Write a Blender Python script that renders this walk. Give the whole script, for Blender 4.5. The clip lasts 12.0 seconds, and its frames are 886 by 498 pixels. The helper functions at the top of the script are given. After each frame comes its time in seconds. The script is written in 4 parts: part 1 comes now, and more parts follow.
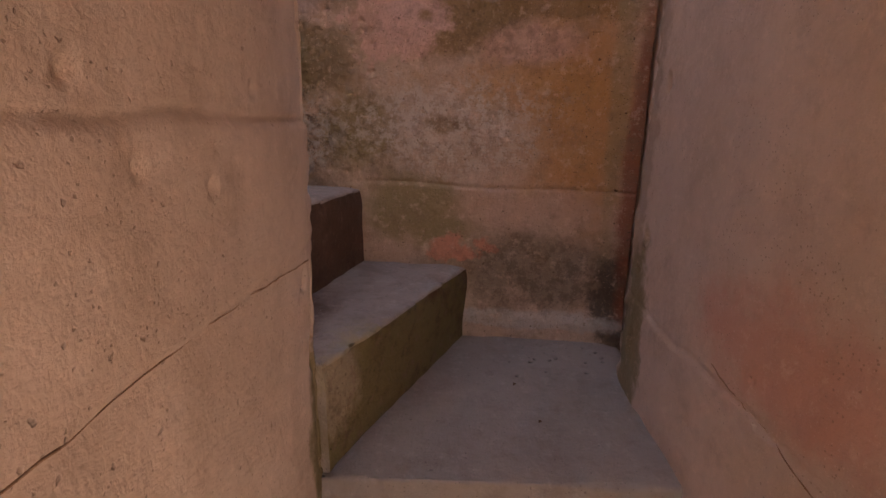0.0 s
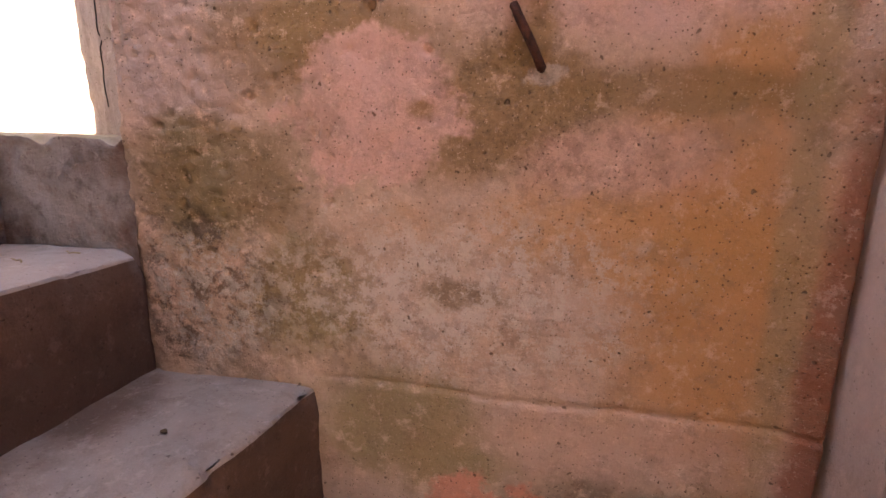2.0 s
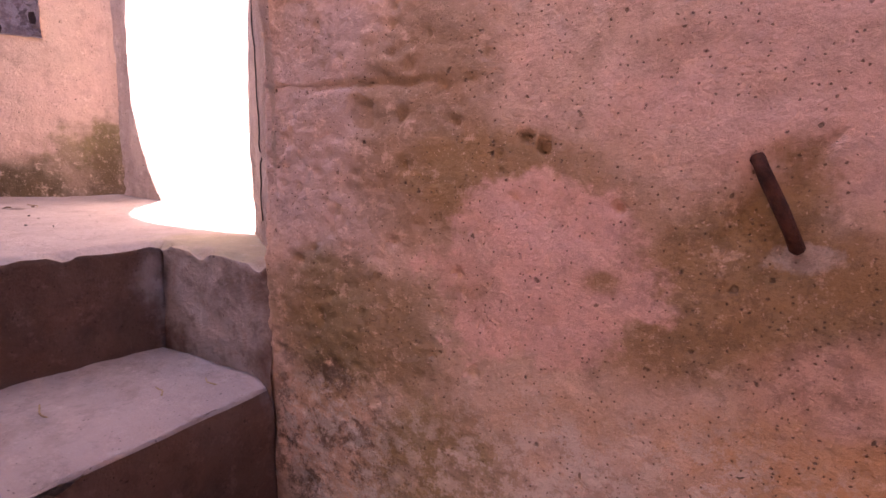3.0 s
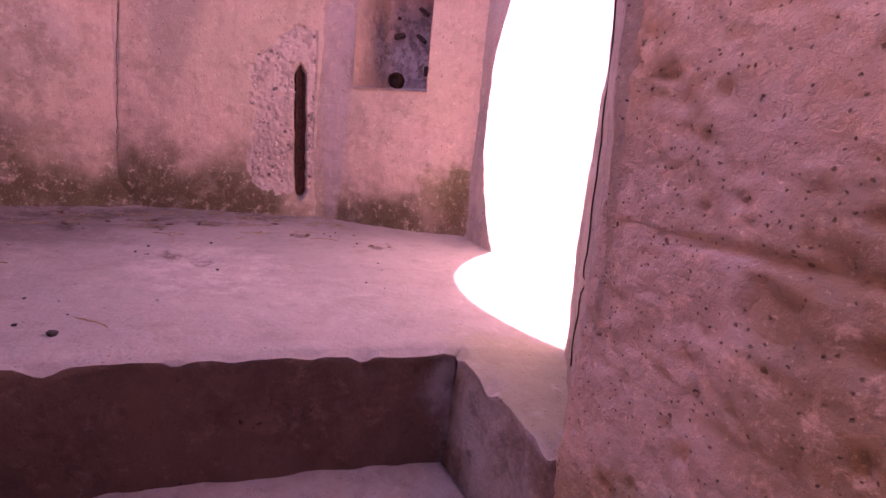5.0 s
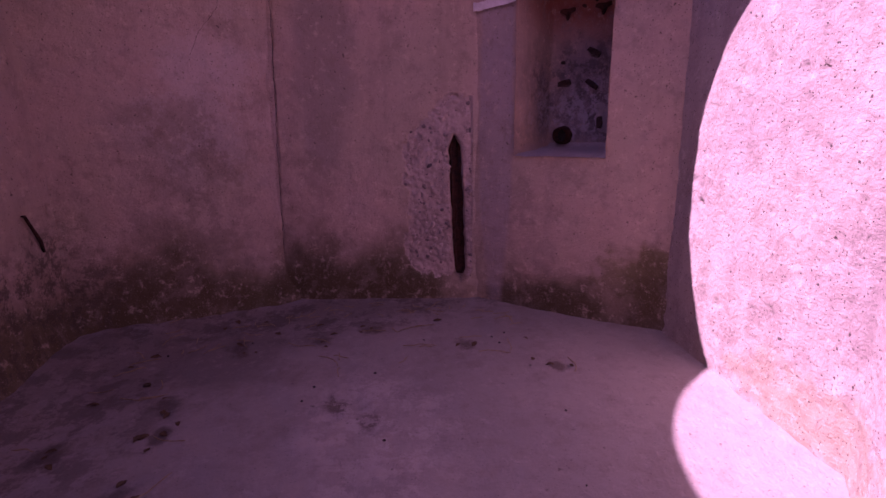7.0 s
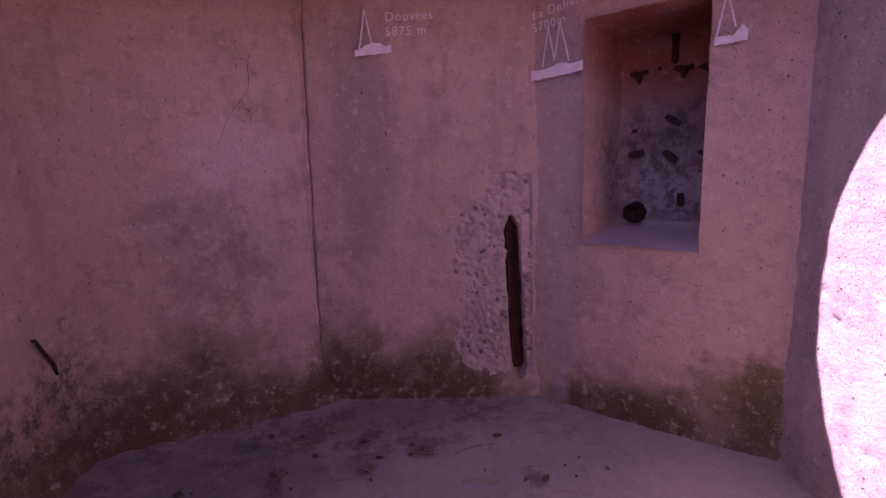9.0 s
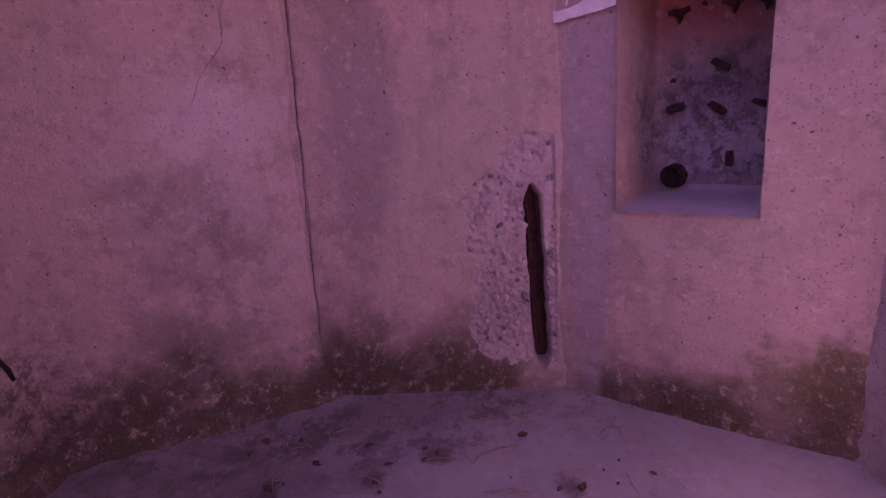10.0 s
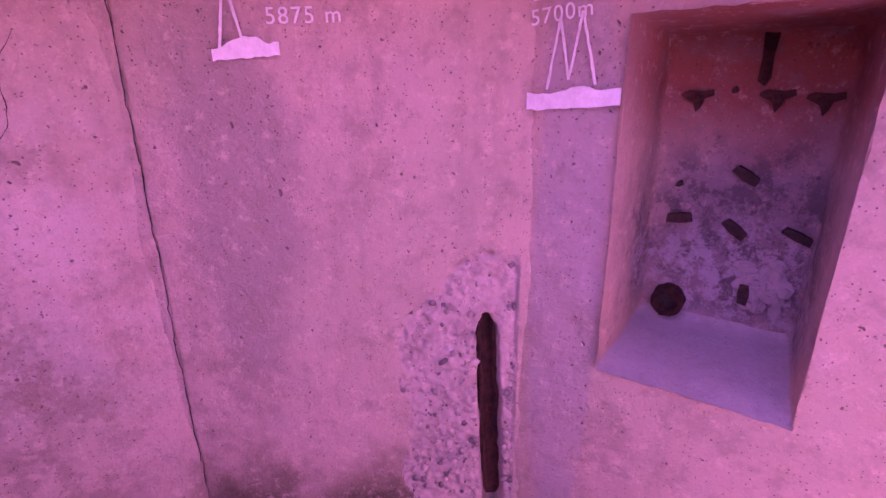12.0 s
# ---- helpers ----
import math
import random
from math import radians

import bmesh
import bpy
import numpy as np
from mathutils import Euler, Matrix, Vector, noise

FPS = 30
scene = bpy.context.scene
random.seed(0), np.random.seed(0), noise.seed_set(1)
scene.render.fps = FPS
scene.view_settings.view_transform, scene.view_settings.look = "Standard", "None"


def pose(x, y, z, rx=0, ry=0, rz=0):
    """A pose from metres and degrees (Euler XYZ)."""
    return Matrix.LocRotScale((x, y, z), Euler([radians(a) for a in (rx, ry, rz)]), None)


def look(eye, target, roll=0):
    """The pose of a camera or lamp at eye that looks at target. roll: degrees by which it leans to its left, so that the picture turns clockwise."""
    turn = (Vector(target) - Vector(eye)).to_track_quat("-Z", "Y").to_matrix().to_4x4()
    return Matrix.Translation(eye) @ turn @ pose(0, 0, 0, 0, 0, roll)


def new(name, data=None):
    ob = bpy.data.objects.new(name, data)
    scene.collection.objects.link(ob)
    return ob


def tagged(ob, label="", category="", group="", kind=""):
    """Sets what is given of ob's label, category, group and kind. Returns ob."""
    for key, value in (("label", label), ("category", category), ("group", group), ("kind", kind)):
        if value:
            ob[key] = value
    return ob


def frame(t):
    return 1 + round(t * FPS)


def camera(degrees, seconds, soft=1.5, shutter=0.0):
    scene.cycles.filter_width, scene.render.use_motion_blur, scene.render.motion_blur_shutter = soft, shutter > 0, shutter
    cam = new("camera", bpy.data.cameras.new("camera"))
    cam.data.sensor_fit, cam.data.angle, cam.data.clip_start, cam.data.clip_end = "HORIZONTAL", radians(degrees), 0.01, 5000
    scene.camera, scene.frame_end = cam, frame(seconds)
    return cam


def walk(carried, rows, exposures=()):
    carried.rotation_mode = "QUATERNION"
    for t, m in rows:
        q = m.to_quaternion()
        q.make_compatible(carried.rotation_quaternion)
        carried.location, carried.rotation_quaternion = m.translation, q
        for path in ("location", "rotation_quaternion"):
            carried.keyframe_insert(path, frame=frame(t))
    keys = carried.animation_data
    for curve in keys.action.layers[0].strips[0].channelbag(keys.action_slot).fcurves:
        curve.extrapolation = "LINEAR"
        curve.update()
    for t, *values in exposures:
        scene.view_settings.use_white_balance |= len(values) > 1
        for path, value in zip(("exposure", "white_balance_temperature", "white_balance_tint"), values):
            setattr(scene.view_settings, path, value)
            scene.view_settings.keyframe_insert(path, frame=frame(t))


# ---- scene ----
cam = camera(83.7, 12.0, soft=1.5)
METRES, EYE, TILT, LEAN, TURN = 4.0, 1.5, 0.0, 0.0, 0.0
ROWS = [
    (0.0, 0.0, 0.0, 0.0, 0.32, -14.43, -1.23),
    (0.5, -0.0006, 0.0619, 0.0083, -0.26, -14.82, -2.01),
    (1.0, 0.0079, 0.1371, 0.0295, 0.8, -14.49, -1.88),
    (1.5, 0.0039, 0.1888, 0.0516, 3.35, -14.26, -1.44),
    (2.0, 0.0149, 0.231, 0.0787, 5.4, -12.56, -0.87),
    (2.5, -0.0047, 0.2773, 0.1134, 13.31, -11.66, -0.96),
    (3.0, -0.0067, 0.296, 0.135, 22.8, -9.98, -2.1),
    (5.0, -0.0736, 0.3729, 0.1855, 61.23, -11.39, -5.71),
    (5.5, -0.1179, 0.3846, 0.2012, 73.98, -12.08, -3.69),
    (6.0, -0.1594, 0.3704, 0.2201, 79.98, -15.59, -3.28),
    (6.5, -0.1696, 0.38, 0.241, 79.91, -17.85, -1.88),
    (7.0, -0.1834, 0.3845, 0.2793, 77.33, -13.46, 0.73),
    (7.5, -0.239, 0.388, 0.3066, 80.99, -11.7, 0.87),
    (9.5, -0.2884, 0.377, 0.3412, 80.3, -11.12, 2.83),
    (10.0, -0.3301, 0.3838, 0.3235, 81.04, -13.14, 4.1),
    (10.5, -0.3694, 0.3863, 0.36, 81.02, -13.66, 3.17),
    (11.0, -0.3997, 0.3913, 0.3817, 80.23, -14.26, 2.62),
    (11.5, -0.4428, 0.4117, 0.3826, 78.69, -19.59, 3.71),
    (12.0, -0.4745, 0.432, 0.4294, 76.2, -20.53, 1.38),
]
EXPOSURES = [
    (0.0, 2.8, 7000, 14),
    (0.5, 3.3, 7000, 26),
    (1.0, 3.3, 7600, 36),
    (1.5, 3.85, 7200, 16),
    (2.0, 3.9, 7100, 16),
    (2.5, 3.85, 7100, 30),
    (3.0, 3.6, 7000, 48),
    (5.0, 3.12, 6950, 98),
    (5.5, 2.88, 7000, 122),
    (6.0, 2.2, 6650, 122),
    (6.5, 1.52, 6450, 132),
    (7.0, 1.05, 6300, 126),
    (7.5, 0.95, 6100, 102),
    (9.5, 1.75, 6000, 97),
    (10.0, 1.8, 6000, 128),
    (10.5, 2.2, 6250, 168),
    (11.0, 2.5, 6350, 182),
    (12.0, 2.9, 6450, 194),
]
walk(cam, [(t, pose(0, 0, EYE, TILT, LEAN, TURN) @ pose(METRES * x, METRES * y, METRES * z, 90 + pitch, roll, yaw)) for t, x, y, z, yaw, pitch, roll in ROWS], EXPOSURES)

# ---- sky and sun ----
world = bpy.data.worlds.new("sky")
scene.world = world
world.use_nodes = True
sky = world.node_tree.nodes.new("ShaderNodeTexSky")
sky.sky_type, sky.sun_disc = "NISHITA", False
sky.sun_elevation, sky.sun_rotation = radians(49.3), radians(202)
world.node_tree.links.new(sky.outputs[0], world.node_tree.nodes["Background"].inputs[0])
world.node_tree.nodes["Background"].inputs[1].default_value = 0.09
sun = new("sun", bpy.data.lights.new("sun", "SUN"))
sun.data.energy, sun.data.angle, sun.data.color = 5.0, radians(0.5), (1.0, 0.94, 0.86)
sun.matrix_world = look((0, 0, 0), (0.322, 0.797, -1.0))

# ---- the plan ----
GROUND, LANDING, PIT, ROOF = 0.30, 0.64, 1.81, 3.50
CORNERS = [(-0.775, 2.02), (-1.50, 2.66), (-2.33, 2.775), (-2.97, 2.20), (-3.15, 1.28), (-2.87, 0.49), (-2.05, 0.45), (-0.92, 1.09)]
CENTRE = np.array((-2.0, 1.6))
RING, RING_RADIUS = (-1.894, 1.643), 0.735


# ---- numeric noise ----
def lattice(ix, iy, seed):
    h = (ix.astype(np.int64) * 374761393 + iy.astype(np.int64) * 668265263 + seed * 974634777) & 0x7FFFFFFF
    h = ((h ^ (h >> 13)) * 1274126177) & 0x7FFFFFFF
    return ((h ^ (h >> 16)) & 0xFFFF) / 65535.0


def grain(x, y, size, seed=0):
    """Smooth value noise from -1 to 1, with features of that size."""
    x, y = np.asarray(x, float) / size, np.asarray(y, float) / size
    ix, iy = np.floor(x), np.floor(y)
    fx, fy = x - ix, y - iy
    fx, fy = fx * fx * (3 - 2 * fx), fy * fy * (3 - 2 * fy)
    a, b = lattice(ix, iy, seed), lattice(ix + 1, iy, seed)
    c, d = lattice(ix, iy + 1, seed), lattice(ix + 1, iy + 1, seed)
    return 2 * (a + (b - a) * fx + (c - a) * fy + (a - b - c + d) * fx * fy) - 1


def rough(x, y, seed=0, amount=1.0):
    return amount * (0.006 * grain(x, y, 0.35, seed) + 0.003 * grain(x, y, 0.09, seed + 1) + 0.0014 * grain(x, y, 0.03, seed + 2))


def pitted(x, y, count, box, seed, big=0.011):
    """Small blowholes scattered over a face."""
    r = random.Random(seed)
    out = np.zeros_like(x)
    for _ in range(count):
        cx, cy = r.uniform(box[0], box[1]), r.uniform(box[2], box[3])
        w = r.uniform(0.4, 1.0) ** 2 * big
        d2 = ((x - cx) / w) ** 2 + ((y - cy) / (w * r.uniform(0.6, 1.3))) ** 2
        out -= 1.1 * w * np.exp(-d2 * 1.2)
    return out


def hole(x, y, cx, cy, w, h, depth):
    return -depth * np.exp(-((((x - cx) / w) ** 2 + ((y - cy) / h) ** 2) ** 2))


def step_at(v, edge, width=0.006):
    return 1 / (1 + np.exp(-(v - edge) / width))


# ---- materials ----
class Nodes:
    def __init__(self, name):
        self.mat = bpy.data.materials.new(name)
        self.mat.use_nodes = True
        self.tree = self.mat.node_tree
        self.bsdf = self.tree.nodes["Principled BSDF"]
        self.coord = self.add("ShaderNodeTexCoord").outputs["Object"]

    def add(self, kind, **inputs):
        n = self.tree.nodes.new(kind)
        for k, v in inputs.items():
            self.put(n.inputs[k.replace("_", " ")], v)
        return n

    def put(self, socket, v):
        if isinstance(v, bpy.types.NodeSocket):
            self.tree.links.new(v, socket)
        else:
            socket.default_value = v

    def noise(self, scale, detail=4.0, rough=0.6, stretch=None, shift=(0, 0, 0)):
        m = self.add("ShaderNodeMapping", Vector=self.coord, Location=shift, Scale=stretch or (1, 1, 1))
        return self.add("ShaderNodeTexNoise", Vector=m.outputs[0], Scale=scale, Detail=detail, Roughness=rough).outputs["Fac"]

    def ramp(self, v, lo, hi):
        n = self.add("ShaderNodeMapRange", Value=v)
        n.interpolation_type = "SMOOTHSTEP"
        n.inputs[1].default_value, n.inputs[2].default_value = lo, hi
        return n.outputs[0]

    def math(self, op, a, b):
        n = self.tree.nodes.new("ShaderNodeMath")
        n.operation = op
        self.put(n.inputs[0], a), self.put(n.inputs[1], b)
        return n.outputs[0]

    def mix(self, fac, a, b, mode="MIX"):
        n = self.tree.nodes.new("ShaderNodeMix")
        n.data_type, n.blend_type = "RGBA", mode
        self.put(n.inputs[0], fac)
        for s, v in ((n.inputs[6], a), (n.inputs[7], b)):
            self.put(s, (*v, 1) if isinstance(v, tuple) else v)
        return n.outputs[2]

    def blot(self, centre, radii, ragged=0.5, scale=5.0, soft=0.25):
        """A ragged patch of colour round a place."""
        m = self.add("ShaderNodeMapping", Vector=self.coord)
        m.vector_type = "TEXTURE"
        m.inputs["Location"].default_value, m.inputs["Scale"].default_value = centre, radii
        length = self.tree.nodes.new("ShaderNodeVectorMath")
        length.operation = "LENGTH"
        self.put(length.inputs[0], m.outputs[0])
        n = self.math("MULTIPLY", self.math("SUBTRACT", self.noise(scale, 5.0, 0.65, shift=centre), 0.5), ragged * 4)
        return self.ramp(self.math("ADD", length.outputs["Value"], n), 1 + soft, 1 - soft)

    def pits(self, scale, size, share, shift=(0, 0, 0)):
        """Sparse sharp blowholes, a share of the cells of that scale."""
        warp = self.add("ShaderNodeTexNoise", Vector=self.coord, Scale=scale * 2.2, Detail=2.0)
        offset = self.tree.nodes.new("ShaderNodeVectorMath")
        offset.operation = "MULTIPLY_ADD"
        self.put(offset.inputs[0], warp.outputs["Color"])
        offset.inputs[1].default_value = (0.5 / scale,) * 3
        self.put(offset.inputs[2], self.coord)
        m = self.add("ShaderNodeMapping", Vector=offset.outputs[0], Location=shift)
        v = self.add("ShaderNodeTexVoronoi", Vector=m.outputs[0], Scale=scale)
        chance = self.add("ShaderNodeSeparateColor", Color=v.outputs["Color"]).outputs[0]
        near = self.ramp(v.outputs["Distance"], size, size * 0.6)
        return self.math("MULTIPLY", near, self.math("LESS_THAN", chance, share))

    def finish(self, colour, roughness=0.9, bump=0.35, grain_size=90.0, distance=0.004, specular=0.25, sunk=None):
        fine = self.noise(grain_size, 6.0, 0.7)
        coarse = self.noise(grain_size * 0.2, 4.0, 0.6)
        height = self.math("ADD", fine, self.math("MULTIPLY", coarse, 1.5))
        if sunk is not None:
            height = self.math("SUBTRACT", height, self.math("MULTIPLY", sunk, 1.2))
        b = self.add("ShaderNodeBump", Strength=min(1.0, bump * 1.8), Distance=distance * 1.6, Height=height)
        self.put(self.bsdf.inputs["Normal"], b.outputs[0])
        self.put(self.bsdf.inputs["Base Color"], colour)
        self.put(self.bsdf.inputs["Roughness"], roughness)
        self.put(self.bsdf.inputs["Specular IOR Level"], specular)
        return self.mat


def concrete(name, base, second, dark, blots=(), streaks=0.25, bump=0.35, grain_size=90.0, specks=0.5, mottle=1.0, crust=(), holed=1.0):
    """Cast concrete: two tones in large clouds, run-off streaks, speckle and blowholes, with stains and dark blots of
    their own shapes.
    """
    k = Nodes(name)
    c = k.mix(k.ramp(k.noise(1.8, 5.0, 0.6), 0.36, 0.66), base, second)
    c = k.mix(k.math("MULTIPLY", k.ramp(k.noise(7.0, 6.0, 0.7), 0.5, 0.75), 0.35), c, dark)
    if streaks:
        c = k.mix(k.math("MULTIPLY", k.ramp(k.noise(9.0, 4.0, 0.6, (1, 1, 0.12)), 0.45, 0.75), streaks), c, dark)
    for colour, strength, *where in blots:
        c = k.mix(k.math("MULTIPLY", k.blot(*where), strength), c, colour)
    c = k.mix(k.math("MULTIPLY", k.ramp(k.noise(45.0, 3.0, 0.6), 0.35, 0.7), 0.30), c, (0.9, 0.9, 0.88), "MULTIPLY")
    c = k.mix(k.math("MULTIPLY", k.ramp(k.noise(5.0, 8.0, 0.72, shift=(8, 3, 1)), 0.52, 0.64), 0.38 * mottle), c, dark)
    c = k.mix(k.math("MULTIPLY", k.ramp(k.noise(16.0, 7.0, 0.75, shift=(5, 2, 3)), 0.50, 0.66), 0.42 * mottle), c, dark)
    light = tuple(min(1.0, v * 1.35 + 0.03) for v in base)
    c = k.mix(k.math("MULTIPLY", k.ramp(k.noise(24.0, 7.0, 0.75, shift=(1, 9, 4)), 0.54, 0.66), 0.42 * mottle), c, light)
    for colour, strength, size, *where in crust:
        broken = k.ramp(k.noise(size, 8.0, 0.8, shift=(2, 7, 5)), 0.47, 0.56)
        c = k.mix(k.math("MULTIPLY", k.math("MULTIPLY", k.blot(*where), broken), strength), c, colour)
    c = k.mix(k.math("MULTIPLY", k.ramp(k.noise(170.0, 2.0, 0.5), 0.64, 0.72), specks * 0.45), c, light)
    holes = k.math("MAXIMUM", k.pits(38.0, 0.16, 0.10 * holed), k.math("MAXIMUM", k.pits(110.0, 0.24, 0.20 * holed, (3, 1, 2)), k.pits(12.0, 0.07, 0.16 * holed, (1, 5, 2))))
    c = k.mix(k.math("MULTIPLY", holes, min(1.0, specks)), c, tuple(v * 0.45 for v in dark))
    return k.finish(c, 0.9, bump, grain_size, sunk=holes)


BASE, PINK, DARK = (0.50, 0.385, 0.29), (0.56, 0.40, 0.32), (0.27, 0.20, 0.14)
OCHRE, MOSS, CORNER_DARK = (0.55, 0.29, 0.10), (0.155, 0.135, 0.045), (0.085, 0.07, 0.055)
passage_concrete = concrete("passage_concrete", (0.66, 0.515, 0.43), (0.58, 0.45, 0.365), (0.36, 0.27, 0.21), [
    ((0.60, 0.27, 0.20), 0.6, (0.62, 0.80, 1.09), (0.3, 0.26, 0.12), 0.6, 5.0, 0.5),
    (MOSS, 0.75, (0.63, 1.5, 0.80), (0.3, 0.10, 0.35), 0.5, 8.0),
    (MOSS, 0.8, (-0.29, 1.06, 0.75), (0.2, 0.08, 0.22), 0.5, 8.0),
    (DARK, 0.5, (0.63, 1.6, 1.6), (0.3, 0.09, 0.8), 0.5, 9.0),
], streaks=0.12, bump=0.3, specks=0.4, mottle=0.45)
OLIVE, CRUST = (0.29, 0.19, 0.085), (0.075, 0.052, 0.04)
stair_wall = concrete("stair_wall_concrete", (0.60, 0.43, 0.33), (0.55, 0.41, 0.30), (0.27, 0.19, 0.12), [
    ((0.58, 0.29, 0.09), 0.75, (0.52, 1.9, 1.55), (0.20, 1.0, 0.36), 0.45, 4.0, 0.6),
    ((0.58, 0.31, 0.11), 0.6, (0.30, 1.9, 1.62), (0.30, 1.0, 0.10), 0.6, 5.0, 0.5),
    ((0.58, 0.31, 0.11), 0.6, (0.53, 1.9, 2.04), (0.10, 1.0, 0.14), 0.5, 5.0, 0.5),
    ((0.46, 0.36, 0.32), 0.85, (-0.62, 1.98, 2.10), (0.22, 1.0, 0.27), 0.25, 6.0, 0.25),
    ((0.64, 0.43, 0.36), 0.8, (0.30, 1.9, 2.16), (0.42, 1.0, 0.16), 0.45, 4.0, 0.3),
    ((0.30, 0.21, 0.13), 0.8, (-0.40, 1.96, 2.10), (0.13, 1.0, 0.24), 0.4, 5.0, 0.3),
    ((0.24, 0.18, 0.10), 0.85, (-0.55, 1.97, 1.72), (0.24, 1.0, 0.135), 0.3, 5.0, 0.3),
    (OLIVE, 0.85, (-0.27, 1.96, 2.02), (0.20, 1.0, 0.07), 0.5, 6.0, 0.4),
    (OLIVE, 0.85, (0.08, 1.93, 1.86), (0.20, 1.0, 0.13), 0.5, 5.0, 0.35),
    (OLIVE, 0.75, (0.42, 1.9, 1.905), (0.28, 1.0, 0.045), 0.5, 5.0, 0.4),
    ((0.68, 0.44, 0.37), 0.95, (-0.19, 1.95, 1.86), (0.19, 1.0, 0.155), 0.45, 6.0, 0.10),
    ((0.66, 0.43, 0.34), 0.8, (0.31, 1.9, 1.78), (0.20, 1.0, 0.07), 0.5, 5.0, 0.3),
    (OLIVE, 0.8, (-0.08, 1.94, 1.87), (0.03, 1.0, 0.022), 0.6, 14.0, 0.4),
    ((0.19, 0.155, 0.065), 0.45, (-0.60, 1.98, 1.66), (0.09, 1.0, 0.17), 0.6, 7.0, 0.5),
    ((0.25, 0.20, 0.085), 0.8, (-0.34, 1.96, 1.46), (0.15, 1.0, 0.14), 0.5, 7.0, 0.5),
    ((0.62, 0.50, 0.42), 0.6, (0.02, 1.93, 1.50), (0.24, 1.0, 0.11), 0.7, 8.0, 0.5),
    ((0.30, 0.21, 0.12), 0.7, (0.0, 1.93, 1.49), (0.09, 1.0, 0.03), 0.7, 12.0, 0.4),
    ((0.28, 0.22, 0.10), 0.8, (-0.14, 1.94, 1.15), (0.26, 1.0, 0.13), 0.45, 6.0, 0.4),
    ((0.25, 0.20, 0.15), 0.75, (0.38, 1.9, 0.93), (0.36, 1.0, 0.16), 0.5, 6.0, 0.4),
    ((0.62, 0.42, 0.33), 0.6, (0.36, 1.9, 1.17), (0.30, 1.0, 0.08), 0.5, 6.0, 0.4),
    ((0.64, 0.29, 0.20), 0.9, (0.03, 1.93, 1.005), (0.12, 1.0, 0.05), 0.9, 9.0, 0.2),
    # Near-black patch low in the wall's right-hand corner.
    (CORNER_DARK, 0.9, (0.70, 1.9, 0.80), (0.10, 1.0, 0.22), 0.4, 8.0),
    ((0.40, 0.31, 0.17), 0.6, (0.63, 1.9, 1.75), (0.035, 1.0, 0.6), 0.3, 6.0, 0.4),
    ((0.30, 0.10, 0.06), 0.75, (0.715, 1.85, 1.35), (0.05, 1.0, 0.55), 0.3, 6.0),
    ((0.52, 0.48, 0.43), 0.7, (0.35, 1.9, 0.72), (0.35, 1.0, 0.04), 0.5, 9.0),
    (OLIVE, 0.8, (0.13, 1.93, 1.985), (0.055, 1.0, 0.075), 0.7, 16.0, 0.4),
    ((0.54, 0.48, 0.44), 0.6, (0.155, 1.93, 1.935), (0.035, 1.0, 0.018), 0.7, 20.0, 0.3),
], streaks=0.0, bump=0.9, grain_size=75.0, specks=0.7, mottle=0.9, holed=2.2, crust=[
    (CRUST, 0.75, 14.0, (-0.62, 1.98, 1.47), (0.17, 1.0, 0.20), 0.35, 6.0, 0.4),
    (CRUST, 0.30, 22.0, (-0.20, 1.95, 1.42), (0.40, 1.0, 0.16), 0.5, 6.0, 0.5),
    ((0.66, 0.58, 0.50), 0.7, 26.0, (-0.05, 1.94, 1.48), (0.40, 1.0, 0.18), 0.5, 6.0, 0.5),
    ((0.50, 0.46, 0.40), 0.8, 30.0, (-0.58, 1.98, 1.45), (0.16, 1.0, 0.14), 0.5, 7.0, 0.5),
    (CRUST, 0.4, 20.0, (0.40, 1.9, 0.90), (0.36, 1.0, 0.18), 0.5, 6.0, 0.5),
    (CRUST, 0.3, 30.0, (0.12, 1.93, 1.86), (0.28, 1.0, 0.16), 0.5, 6.0, 0.5)])
# Moss low on the pit walls, plus dark brown blots that darken the foot.
moss_dark_low = [(MOSS, 0.8, (-2.25, 2.7, 2.02), (0.30, 0.30, 0.13), 0.5, 8.0)]
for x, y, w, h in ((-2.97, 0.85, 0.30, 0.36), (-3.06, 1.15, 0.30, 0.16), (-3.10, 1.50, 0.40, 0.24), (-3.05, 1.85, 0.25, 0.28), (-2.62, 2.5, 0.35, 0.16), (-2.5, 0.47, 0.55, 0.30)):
    moss_dark_low.append(((0.10, 0.08, 0.035), 0.88, (x, y, PIT), (w, w, h), 0.35, 5.0, 0.45))
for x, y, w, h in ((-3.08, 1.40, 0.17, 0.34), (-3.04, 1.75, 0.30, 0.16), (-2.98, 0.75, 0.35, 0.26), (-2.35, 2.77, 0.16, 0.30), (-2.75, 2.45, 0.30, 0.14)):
    moss_dark_low.append(((0.10, 0.072, 0.038), 0.8, (x, y, PIT), (w, w, h), 0.45, 9.0, 0.5))
